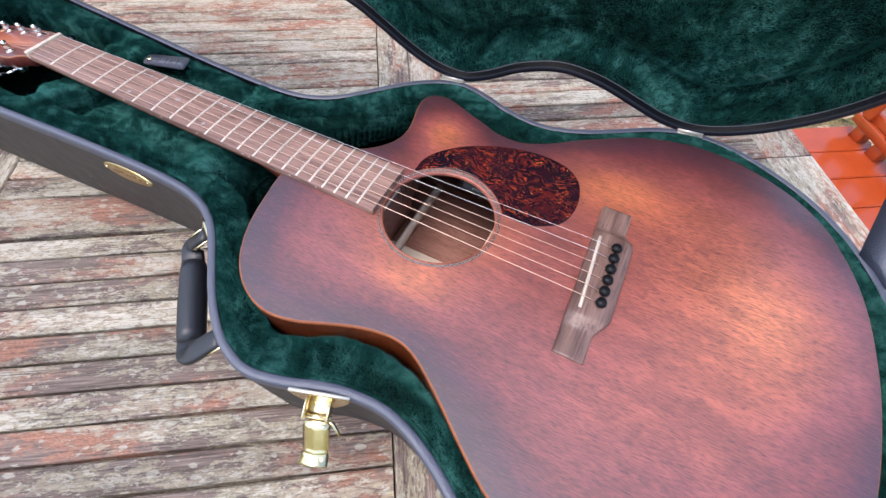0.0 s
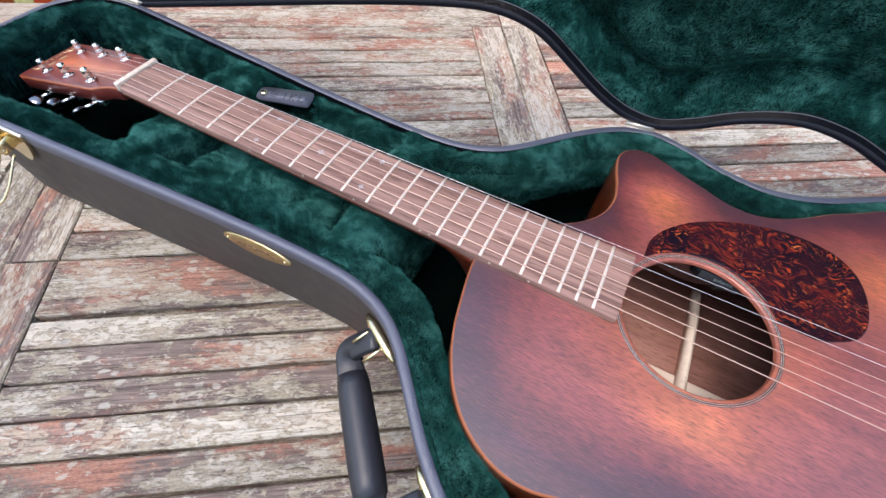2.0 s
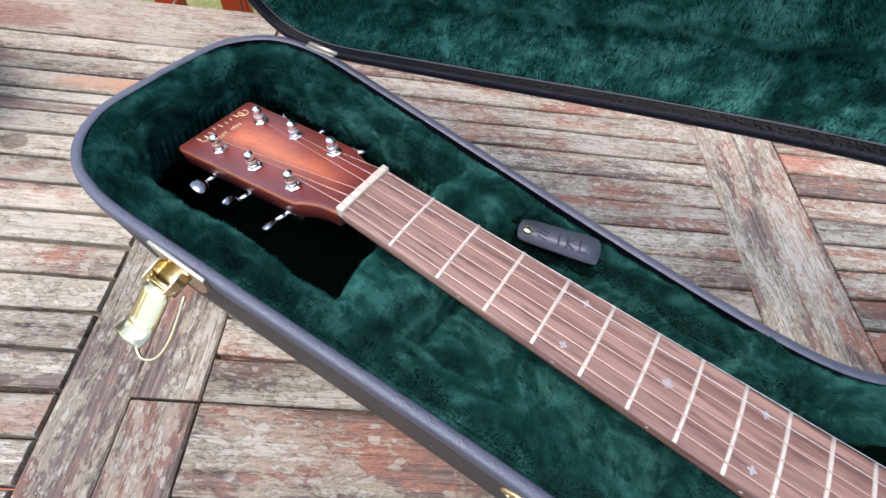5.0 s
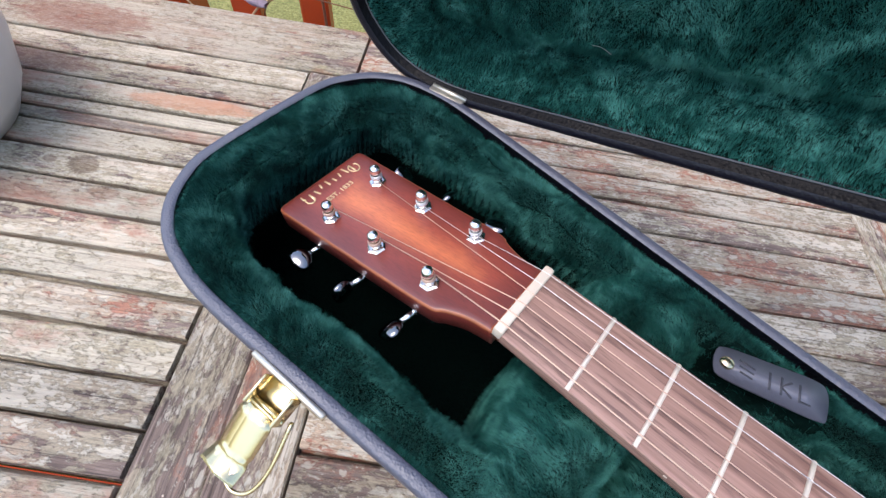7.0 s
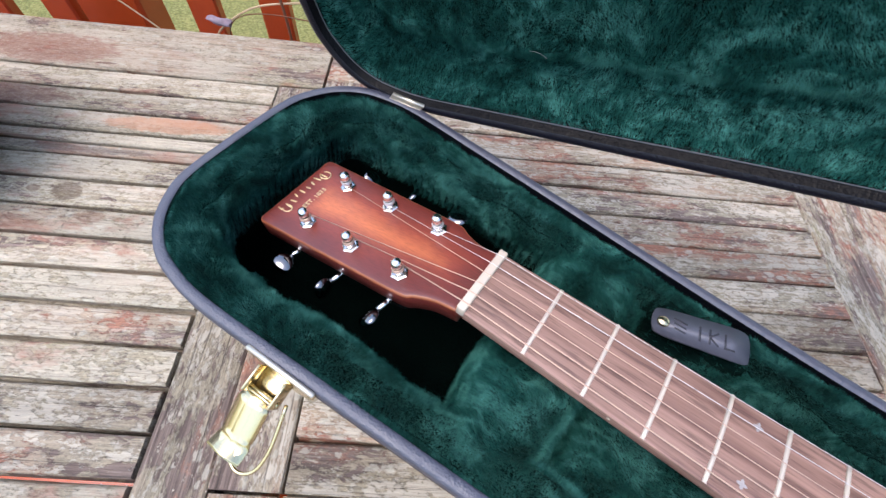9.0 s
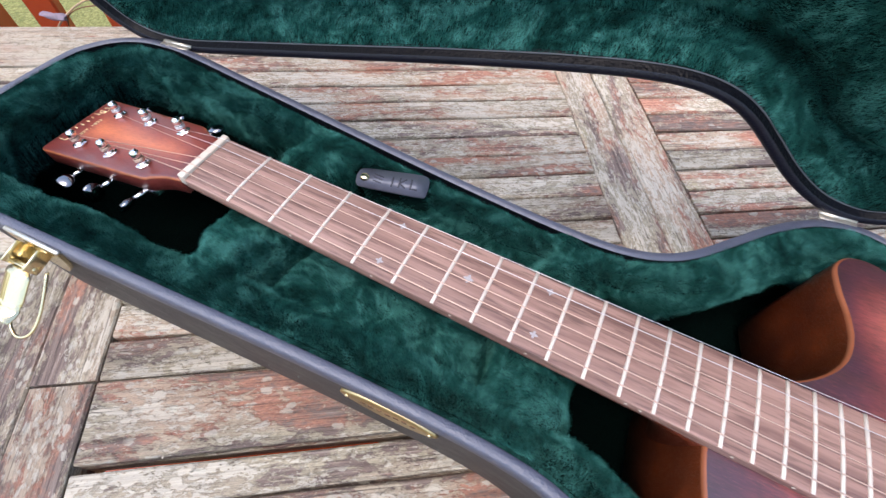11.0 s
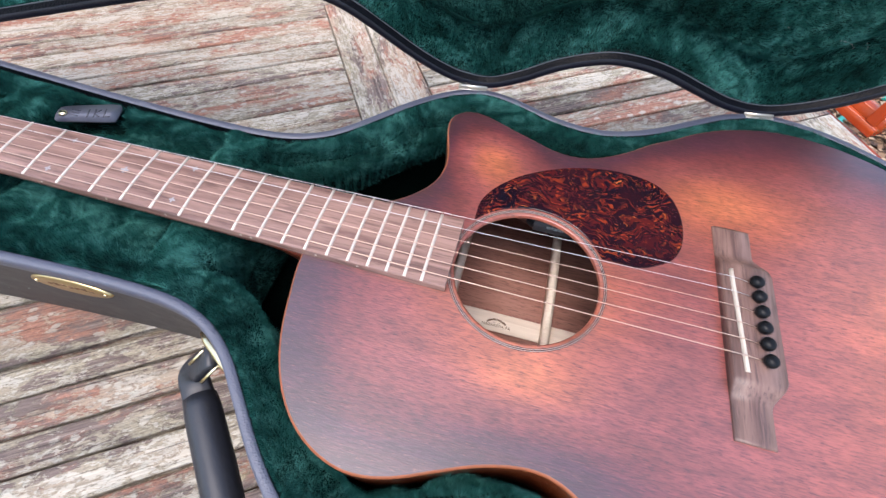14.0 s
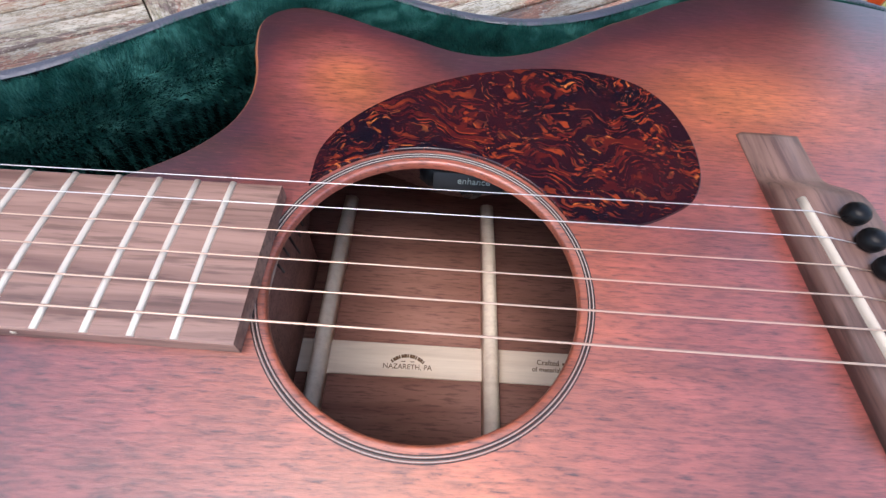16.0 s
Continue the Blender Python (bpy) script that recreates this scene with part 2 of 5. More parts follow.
def tortoise(name):
    """Dark maroon celluloid with clusters of curling red and orange flakes and fine scratches."""
    n = Nodes(name, 0.13)
    v = n.coords()
    wide = n.add("ShaderNodeTexNoise", 1, Vector=v, Scale=26, Detail=2, Roughness=0.5)
    tight = n.add("ShaderNodeTexNoise", 1, Vector=v, Scale=85, Detail=2, Roughness=0.5)

    def shifted(base, by, amount):
        k = n.t.nodes.new("ShaderNodeVectorMath")
        k.operation = "MULTIPLY_ADD"
        n.t.links.new(by, k.inputs[0])
        k.inputs[1].default_value = (amount,) * 3
        n.t.links.new(base, k.inputs[2])
        return k.outputs[0]
    w = shifted(shifted(v, wide, 0.060), tight, 0.016)

    def flakes(scale, turn, at):
        m = n.add("ShaderNodeMapping", Vector=w, Scale=scale, Rotation=(0, 0, turn))
        return n.ramp(n.noise(m, 1.0, 3, 0.55), at)
    area = n.ramp(n.noise(v, 38, 3, 0.55, 0.8), [(0.40, 0.0), (0.58, 1.0)])
    c = n.mix(n.ramp(n.noise(v, 24, 3), [(0.35, 0.0), (0.65, 1.0)]), (0.007, 0.004, 0.009), (0.030, 0.006, 0.010))
    c = n.mix(n.math("MULTIPLY", flakes((100, 280, 60), 0.3, [(0.50, 0.0), (0.60, 1.0)]), n.math("ADD", n.math("MULTIPLY", area, 0.75), 0.15)), c, (0.085, 0.010, 0.009))
    c = n.mix(n.math("MULTIPLY", flakes((150, 420, 60), 0.7, [(0.575, 0.0), (0.63, 1.0)]), n.math("ADD", n.math("MULTIPLY", area, 0.85), 0.12)), c, (0.26, 0.040, 0.014))
    c = n.mix(n.math("MULTIPLY", flakes((170, 520, 60), 0.2, [(0.635, 0.0), (0.69, 1.0)]), n.math("ADD", n.math("MULTIPLY", area, 0.9), 0.08)), c, (0.54, 0.155, 0.040))
    scratch = n.ramp(n.noise(n.coords((160, 2600, 100), turn=(0, 0, 0.7)), 1.0, 2, 0.5), [(0.72, 0.0), (0.76, 1.0)])
    n.set("Base Color", n.mix(n.math("MULTIPLY", scratch, 0.25), c, (0.35, 0.30, 0.32)))
    n.set("Roughness", n.math("ADD", n.math("MULTIPLY", scratch, 0.25), 0.12))
    return n.m


def foliage_ground(name):
    n = Nodes(name, 0.95)
    v = n.coords()
    a, b = n.noise(v, 3.0, 5, 0.6), n.noise(v, 70, 5, 0.7)
    grass = n.ramp(b, [(0.3, (0.08, 0.085, 0.022)), (0.5, (0.20, 0.195, 0.055)), (0.72, (0.36, 0.33, 0.12))])
    litter = n.ramp(b, [(0.3, (0.04, 0.022, 0.013)), (0.5, (0.15, 0.085, 0.045)), (0.72, (0.40, 0.27, 0.16))])
    d = n.t.nodes.new("ShaderNodeVectorMath")
    d.operation = "DISTANCE"
    n.t.links.new(v, d.inputs[0])
    d.inputs[1].default_value = (3.2, 0.45, -0.52)
    near = n.ramp(n.math("ADD", n.math("MULTIPLY", d.outputs["Value"], 0.5), n.math("MULTIPLY", a, 0.35)), [(0.52, 1.0), (0.68, 0.0)])
    n.set("Base Color", n.mix(near, grass, litter))
    n.bump(b, 0.9, 0.01)
    return n.m


def leaves(name):
    n = Nodes(name, 0.8)
    r = n.t.nodes.new("ShaderNodeNewGeometry").outputs["Random Per Island"]
    c = n.ramp(r, [(0.0, (0.05, 0.025, 0.014)), (0.35, (0.17, 0.085, 0.04)), (0.7, (0.36, 0.21, 0.11)), (1.0, (0.55, 0.40, 0.26))])
    n.set("Base Color", n.mix(n.math("MULTIPLY", n.noise(n.coords(), 120, 3), 0.4), c, (0.08, 0.04, 0.02)))
    return n.m


M_TABLE = weathered("weathered wood", 0.012, 0.025, 1.0)
M_TABLE_B = weathered("weathered brown wood", -0.006, 0.022, 1.02)
M_TABLE_P = weathered("pale grey weathered wood", 0.050, 0.020, 1.18)
M_TABLE_O = weathered("orange-tan weathered wood", 0.008, 0.110, 1.40)
M_TABLE_F = weathered("pale weathered wood", 0.026, 0.090, 1.36)
M_TABLE_S = weathered("weathered tan stile wood", 0.026, 0.066, 1.30)
M_TABLE_L = weathered("grey-green flaking wood", 0.066, 0.035, 1.17, 0.012, 0.6, [((-0.387, 0.1395), (0.016, 0.0125), (0.115, 0.078, 0.050), 0.85), ((-0.418, 0.141), (0.007, 0.005), (0.14, 0.08, 0.05), 0.7), ((-0.352, 0.112), (0.016, 0.006), (0.22, 0.11, 0.07), 0.6), ((-0.40, 0.195), (0.09, 0.005), (0.10, 0.075, 0.068), 0.6)])
M_TABLE_K = weathered("grey flaking wood with red-brown stains", 0.060, 0.050, 1.14, 0.035, 0.6, [((-0.505, 0.350), (0.085, 0.030), (0.27, 0.130, 0.092), 0.75), ((-0.53, 0.268), (0.10, 0.016), (0.22, 0.120, 0.092), 0.75), ((-0.325, 0.236), (0.075, 0.012), (0.46, 0.235, 0.135), 0.8), ((-0.432, 0.330), (0.014, 0.0022), (0.12, 0.04, 0.03), 0.8)])
M_TABLE_R = weathered("weathered reddish wood", 0.0, 0.085, 1.05)
# near-black copy of the plush: the well's shade painted into its colour
M_PLUSH_SHADED = plush("green plush", 0.010, 0.0)
# darker copy for the backing: shade between the blades painted in
M_PLUSH_ROOTS = plush("green plush with root shade painted in", 0.16, 0.06)
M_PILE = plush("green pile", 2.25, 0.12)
M_SHELL = vinyl("charcoal vinyl", (0.030, 0.025, 0.023), 0.6)
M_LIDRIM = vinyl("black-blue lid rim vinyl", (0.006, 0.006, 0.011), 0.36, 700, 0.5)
M_LIDRIM.node_tree.nodes["Principled BSDF"].inputs["IOR"].default_value = 1.35
# same vinyl as the lid rim; sky sheen painted into the paler colour
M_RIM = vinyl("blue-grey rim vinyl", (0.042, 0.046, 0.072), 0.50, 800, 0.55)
M_RIM.node_tree.nodes["Principled BSDF"].inputs["Specular IOR Level"].default_value = 1.0
M_RIM.node_tree.nodes["Principled BSDF"].inputs["IOR"].default_value = 1.5
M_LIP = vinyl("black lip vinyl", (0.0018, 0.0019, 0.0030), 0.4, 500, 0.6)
M_LIP.node_tree.nodes["Principled BSDF"].inputs["IOR"].default_value = 1.2
M_PIPING = plain("grey piping", (0.060, 0.066, 0.075), 0.6)
M_BRASS = plain("polished brass", (0.72, 0.61, 0.38), 0.24, 1.0, 0.10, 60)
M_HINGE = plain("pale plated steel", (0.62, 0.57, 0.49), 0.35, 0.8, 0.08, 60)
M_BRASS_DULL = plain("satin brass badge", (0.54, 0.41, 0.21), 0.32, 1.0, 0.15, 90)
M_CHROME = plain("chrome", (0.84, 0.82, 0.80), 0.19, 1.0, 0.05, 50)
# chrome for the buttons, darkened to stand for reflections of the case
M_CHROME_SHADED = plain("chrome with dark reflections painted in", (0.24, 0.24, 0.25), 0.08, 1.0, 0.05, 50)
M_RUBBER = plain("black leather handle", (0.016, 0.017, 0.022), 0.42, 0, 0.3, 300, 0.3)
M_TAG = plain("grey-blue leather tag", (0.092, 0.096, 0.125), 0.42, 0, 0.2, 300, 0.3)
M_TAGMARK = plain("embossed dark mark", (0.026, 0.027, 0.038), 0.5)
# burst stops; purple sky reflection is painted into the outermost two
BURST = [(0.0, (0.034, 0.010, 0.019)), (0.12, (0.056, 0.013, 0.025)), (0.20, (0.104, 0.020, 0.026)), (0.29, (0.164, 0.034, 0.032)), (0.46, (0.225, 0.054, 0.047)), (0.74, (0.38, 0.100, 0.049)), (0.98, (0.56, 0.172, 0.066))]
M_TOP = mahogany("sunburst mahogany", BURST, 0.40, coat=0.95, spec=0.7)
M_NECK = mahogany("dark mahogany neck", [(0.3, (0.034, 0.006, 0.003)), (0.7, (0.125, 0.024, 0.009))], 0.22, False, coat=0.6)
M_SIDE = mahogany("red-brown mahogany sides", [(0.3, (0.056, 0.010, 0.0035)), (0.7, (0.20, 0.042, 0.011))], 0.20, False, coat=0.7)
M_HEAD = mahogany("sunburst headstock", [(0.0, (0.12, 0.021, 0.016)), (0.05, (0.16, 0.029, 0.021)), (0.11, (0.26, 0.050, 0.030)), (0.185, (0.54, 0.155, 0.060))], 0.33, coat=0.5, figure=0.30)
M_EDGE = plain("amber rubbed edge", (0.26, 0.080, 0.034), 0.35, 0, 0.3, 120)
M_INSIDE = rosewood("bare mahogany inside", (0.25, 0.112, 0.082), (0.36, 0.172, 0.130), (9, 110, 110), (90, 800, 800), 0.55, 0.7)
M_SPRUCE = rosewood("pale spruce", (0.70, 0.57, 0.45), (0.80, 0.68, 0.55), (10, 200, 200), (40, 500, 500), 0.08, 0.7)
M_FB = rosewood("rosewood fingerboard", (0.150, 0.078, 0.062), (0.330, 0.198, 0.158))
M_BRIDGE = rosewood("rosewood bridge", (0.10, 0.052, 0.042), (0.23, 0.135, 0.108), (120, 9, 120), (500, 40, 500))
M_GUARD = tortoise("tortoiseshell plastic")
M_BONE = plain("bone", (0.55, 0.47, 0.385), 0.4, 0, 0.08)
M_PEARL = plain("mother of pearl", (0.37, 0.35, 0.35), 0.25, 0, 0.2, 900)
M_FRET = plain("nickel silver", (0.64, 0.57, 0.49), 0.42, 0.25, 0.08)
M_BRONZE = plain("phosphor bronze", (0.57, 0.40, 0.31), 0.40, 0.55, 0.1, 400)
M_STEEL = plain("plain steel", (0.66, 0.64, 0.63), 0.30, 0.5, 0.06)
M_PIN = plain("black plastic", (0.007, 0.007, 0.008), 0.30)
M_PIN.node_tree.nodes["Principled BSDF"].inputs["Specular IOR Level"].default_value = 0.15
M_THREAD = plain("grey lint", (0.22, 0.25, 0.24), 0.9)
M_ROS_D = plain("black purfling", (0.030, 0.020, 0.018), 0.4)
M_ROS_L = plain("pale purfling", (0.42, 0.36, 0.32), 0.4)
M_GOLD = plain("gold transfer", (0.72, 0.60, 0.34), 0.35, 0.4)
M_BURN = plain("burnt brown lettering", (0.16, 0.085, 0.04), 0.7)
M_GREY = plain("grey plastic", (0.022, 0.022, 0.024), 0.6)
M_DECK = plain("orange-red deck paint", (0.36, 0.055, 0.013), 0.18, 0, 0.22, 14, 0.15)
M_POT = plain("pale grey glaze", (0.52, 0.51, 0.50), 0.35, 0, 0.16, 14)
M_STEM = plain("dry straw stem", (0.50, 0.36, 0.22), 0.8)
M_STALK = plain("dry brown stalk", (0.16, 0.062, 0.030), 0.8)
M_LEAF = plain("dry silvery-purple leaf", (0.26, 0.20, 0.24), 0.75, 0, 0.5, 180)
M_HOSE = plain("teal hose", (0.02, 0.26, 0.20), 0.4)
M_KERB = plain("pale edging board", (0.50, 0.42, 0.33), 0.8, 0, 0.3, 30, 0.3)
M_LAWN = foliage_ground("autumn lawn")
M_LITTER = leaves("fallen leaves")
M_SHEET = plain("green plastic sheet", (0.015, 0.22, 0.10), 0.35, 0, 0.2, 30)


# ---- mesh helpers ----
WORLD_OF = {}


def thing(name, at, label, category, group="", kind=""):
    ob = new(name)
    ob.location = at
    ob.empty_display_size = 0.05
    WORLD_OF[ob.name] = Matrix.Translation(at)
    return tagged(ob, label, category, group, kind)


def mesh_of(bm, material, smooth=True):
    me = bpy.data.meshes.new("mesh")
    bm.to_mesh(me)
    bm.free()
    me.materials.append(material)
    me.shade_smooth() if smooth else me.shade_flat()
    return me


def part(name, bm, material, parent=None, label="", m=None, smooth=True, kind=""):
    """One mesh object, in world coordinates or at the pose m, under a thing or a part."""
    me = bm if isinstance(bm, bpy.types.Mesh) else mesh_of(bm, material, smooth)
    ob = new(name, me)
    m = m if m is not None else Matrix()
    if parent is not None:
        ob.parent = parent
        ob.matrix_parent_inverse = WORLD_OF[parent.name].inverted()
    ob.matrix_basis = m
    WORLD_OF[ob.name] = m.copy()
    return tagged(ob, label, kind=kind)


def curve(points, steps=8, closed=False):
    """Catmull-Rom through control points, any dimension."""
    p = np.array(points, float)
    q = np.vstack([p[-1], p, p[:2]]) if closed else np.vstack([2 * p[0] - p[1], p, 2 * p[-1] - p[-2]])
    out = []
    for i in range(len(q) - 3):
        a, b, c, d = q[i:i + 4]
        for k in range(steps):
            t = k / steps
            out.append(0.5 * (2 * b + (c - a) * t + (2 * a - 5 * b + 4 * c - d) * t * t + (3 * b - a - 3 * c + d) * t ** 3))
    if not closed:
        out.append(p[-1])
    return np.array(out)


def even(poly, n, closed=True):
    """The polygon resampled to n even steps."""
    p = np.vstack([poly, poly[:1]]) if closed else poly
    s = np.r_[0, np.cumsum(np.linalg.norm(np.diff(p, axis=0), axis=1))]
    t = np.linspace(0, s[-1], n + 1)[:n] if closed else np.linspace(0, s[-1], n)
    return np.column_stack([np.interp(t, s, p[:, k]) for k in range(p.shape[1])])


def inward(poly, d):
    """A closed counter-clockwise outline moved inward by d."""
    t = np.roll(poly, -1, 0) - np.roll(poly, 1, 0)
    t /= np.linalg.norm(t, axis=1)[:, None]
    return poly + d * np.column_stack([-t[:, 1], t[:, 0]])


def at_z(poly, z):
    return np.column_stack([poly, np.full(len(poly), z) if np.isscalar(z) else z])


def loft(rings, closed=True, caps=(False, False), bm=None):
    bm = bm or bmesh.new()
    vs = [[bm.verts.new(p) for p in ring] for ring in rings]
    n = len(vs[0])
    for a, b in zip(vs, vs[1:]):
        for i in range(n if closed else n - 1):
            j = (i + 1) % n
            bm.faces.new((a[i], a[j], b[j], b[i]))
    if caps[0]:
        bm.faces.new(vs[0][::-1])
    if caps[1]:
        bm.faces.new(vs[-1])
    return bm


def tube(path, radius, sides=8, caps=True, bm=None):
    """A round bar along a path; the radius may change along it."""
    p = np.array(path, float)
    r = np.broadcast_to(radius, len(p))
    rings, last = [], None
    for i in range(len(p)):
        t = Vector(p[min(i + 1, len(p) - 1)] - p[max(i - 1, 0)]).normalized()
        if last is None:
            side = t.orthogonal().normalized()
        else:
            side = (last - t * last.dot(t)).normalized()
        last = side
        up = t.cross(side)
        rings.append([Vector(p[i]) + float(r[i]) * (math.cos(a) * side + math.sin(a) * up) for a in np.linspace(0, 2 * math.pi, sides + 1)[:-1]])
    return loft(rings, True, (caps, caps), bm)


def lathe(profile, m=None, sides=16, bm=None):
    """Turned shape: (radius, height) pairs about z, at the pose m."""
    m = m or Matrix()
    rings = [[m @ Vector((r * math.cos(a), r * math.sin(a), z)) for a in np.linspace(0, 2 * math.pi, sides + 1)[:-1]] for r, z in profile]
    return loft(rings, True, (True, True), bm)


def box(size, bevel=0.0, m=None, segments=1):
    bm = bmesh.new()
    bmesh.ops.create_cube(bm, size=1)
    bmesh.ops.scale(bm, vec=size, verts=bm.verts)
    if bevel:
        bmesh.ops.bevel(bm, geom=bm.edges[:], offset=bevel, segments=segments, affect="EDGES", profile=0.5)
    if m is not None:
        bm.transform(m)
    return bm


def slab(outline, z0, z1, bevel=0.001):
    """A plate of a given outline with eased upper edge."""
    rings = [at_z(outline, z0), at_z(outline, z1 - bevel), at_z(inward(outline, bevel), z1)]
    bm = loft(rings, True, (True, True))
    bmesh.ops.triangulate(bm, faces=[f for f in bm.faces if len(f.verts) > 4])
    return bm


def text_mesh(words, size, m, depth=0.0002):
    """Letters of the built-in font as a mesh at the pose m."""
    cu = bpy.data.curves.new("letters", "FONT")
    cu.body, cu.size, cu.extrude, cu.align_x, cu.align_y = words, size, depth, "CENTER", "CENTER"
    tmp = bpy.data.objects.new("letters", cu)
    scene.collection.objects.link(tmp)
    bpy.context.view_layer.update()
    me = bpy.data.meshes.new_from_object(tmp.evaluated_get(bpy.context.evaluated_depsgraph_get()))
    bpy.data.objects.remove(tmp)
    me.transform(m)
    return me


def soft_noise(p, seed):
    """Smooth random vectors between -1 and 1 at the points p, one lattice cell a unit."""
    table = np.random.default_rng(seed).uniform(-1, 1, (32, 32, 32, 3))
    i = np.floor(p).astype(int)
    f = p - i
    f = f * f * (3 - 2 * f)
    out = np.zeros((len(p), 3))
    for a in (0, 1):
        for b in (0, 1):
            for c in (0, 1):
                w = np.abs(1 - a - f[:, 0]) * np.abs(1 - b - f[:, 1]) * np.abs(1 - c - f[:, 2])
                out += w[:, None] * table[(i[:, 0] + a) % 32, (i[:, 1] + b) % 32, (i[:, 2] + c) % 32]
    return out


def fur(name, source, count, length, width, parent, seed, lean=(0, 0, 0), where=None, label="", tousle=0.42):
    """Short dense pile: one fine leaning blade a tuft over the faces of a mesh object, combed in soft patches."""
    rng = np.random.default_rng(seed)
    me = source.data
    me.calc_loop_triangles()
    v = np.empty(len(me.vertices) * 3)
    me.vertices.foreach_get("co", v)
    v = v.reshape(-1, 3)
    tri = np.empty(len(me.loop_triangles) * 3, int)
    me.loop_triangles.foreach_get("vertices", tri)
    tri = tri.reshape(-1, 3)
    a, b, c = v[tri[:, 0]], v[tri[:, 1]], v[tri[:, 2]]
    n = np.cross(b - a, c - a)
    area = np.linalg.norm(n, axis=1)
    n /= area[:, None] + 1e-12
    if where is not None:
        area = area * where((a + b + c) / 3)
    pick = rng.choice(len(tri), count, p=area / area.sum())
    r1, r2 = np.sqrt(rng.random(count)), rng.random(count)
    p = (1 - r1)[:, None] * a[pick] + (r1 * (1 - r2))[:, None] * b[pick] + (r1 * r2)[:, None] * c[pick]
    nn = n[pick]
    lean = lean(p) if callable(lean) else np.array(lean)
    comb = 1.5 * soft_noise(p * 11, seed) + 1.1 * soft_noise(p * 38, seed + 50) + 0.8 * soft_noise(p * 120, seed + 90)
    d = nn + tousle * comb + 0.26 * rng.normal(size=(count, 3)) + lean
    d -= np.minimum(0, (d * nn).sum(1) - 0.35)[:, None] * nn
    d /= np.linalg.norm(d, axis=1)[:, None]
    side = np.cross(d, rng.normal(size=(count, 3)))
    side /= np.linalg.norm(side, axis=1)[:, None]
    ln = length * (rng.uniform(0.55, 1.25, count) + 0.5 * soft_noise(p * 130, seed + 20)[:, 0])[:, None]
    w = width / 2
    verts = np.stack([p - side * w, p + side * w, p + d * ln], 1).reshape(-1, 3)
    out = bpy.data.meshes.new("pile")
    out.vertices.add(count * 3)
    out.vertices.foreach_set("co", verts.astype(np.float32).ravel())
    out.loops.add(count * 3)
    out.loops.foreach_set("vertex_index", np.arange(count * 3, dtype=np.int32))
    out.polygons.add(count)
    out.polygons.foreach_set("loop_start", np.arange(0, count * 3, 3, dtype=np.int32))
    out.update(calc_edges=True)
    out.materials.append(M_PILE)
    return part(name, out, M_PILE, parent, label, kind="stuff")


# ---- plan: table axes u (along the slats) and w (across), turned from the guitar's axes ----
TURN_T = 32.8
TABLE_Z = 0.73
FRAME_T = pose(0, 0, 0, 0, 0, TURN_T)


def on_table(u, w, z=0.0):
    return FRAME_T @ Vector((u, w, z))


# ---- ground, deck, railing, steps ----
def build_ground():
    bm = bmesh.new()
    n = 60
    xs = [math.copysign(abs(t) ** 3, t) * 400 for t in np.linspace(-1, 1, n)]
    grid = [[bm.verts.new((x, y, -0.52 + 0.03 * noise.noise((x * 0.8, y * 0.8, 0)))) for y in xs] for x in xs]
    for i in range(n - 1):
        for j in range(n - 1):
            bm.faces.new((grid[i][j], grid[i + 1][j], grid[i + 1][j + 1], grid[i][j + 1]))
    tagged(part("ground", bm, M_LAWN, m=FRAME_T), "yellow-green autumn lawn with brown leaf litter", "ground", kind="structure")


def build_deck():
    deck = tagged(new("floor"), "glossy orange-red painted deck boards", "floor", kind="structure")
    WORLD_OF[deck.name] = Matrix()
    me = mesh_of(box((6.0, 0.136, 0.03), 0.004), M_DECK, False)
    for k in range(17):
        w = 0.578 - 0.0695 - 0.139 * (k - 1)
        part("board", me, M_DECK, deck, m=FRAME_T @ pose(-0.72, w, -0.015))
    part("joist", box((6.0, 0.04, 0.16), 0.004, FRAME_T @ pose(-0.72, 0.690, -0.112)), M_DECK, deck)
    part("joist", box((0.04, 2.3, 0.16), 0.004, FRAME_T @ pose(2.255, -0.45, -0.112)), M_DECK, deck)
    foot = mesh_of(box((0.09, 0.09, 0.50), 0.006), M_DECK, False)
    for u in (-3.6, -2.15, -0.7, 0.75, 2.18):
        for w in (0.62, -0.5, -1.5):
            part("footing_post", foot, M_DECK, deck, m=FRAME_T @ pose(u, w, -0.281))


def build_railing():
    at = on_table(-0.5, 0.50, 0.0)
    rail = thing("railing", at, "orange-red painted wooden deck railing with flat balusters", "railing")
    post = mesh_of(box((0.092, 0.06, 1.0), 0.005), M_DECK, False)
    for u in (-1.75, -0.510, 0.72):
        part("post", post, M_DECK, rail, m=FRAME_T @ pose(u, 0.51, 0.5))
    bal = mesh_of(box((0.042, 0.02, 0.80), 0.003), M_DECK, False)
    for u in [-0.383 + 0.104 * k for k in range(11)] + [-0.600 - 0.098 * k for k in range(11)]:
        part("baluster", bal, M_DECK, rail, m=FRAME_T @ pose(u, 0.505, 0.50))
    part("top_rail", box((2.6, 0.09, 0.035), 0.005, FRAME_T @ pose(-0.515, 0.51, 1.0175)), M_DECK, rail)
    part("bottom_rail", box((2.6, 0.036, 0.07), 0.004, FRAME_T @ pose(-0.515, 0.528, 0.09)), M_DECK, rail)


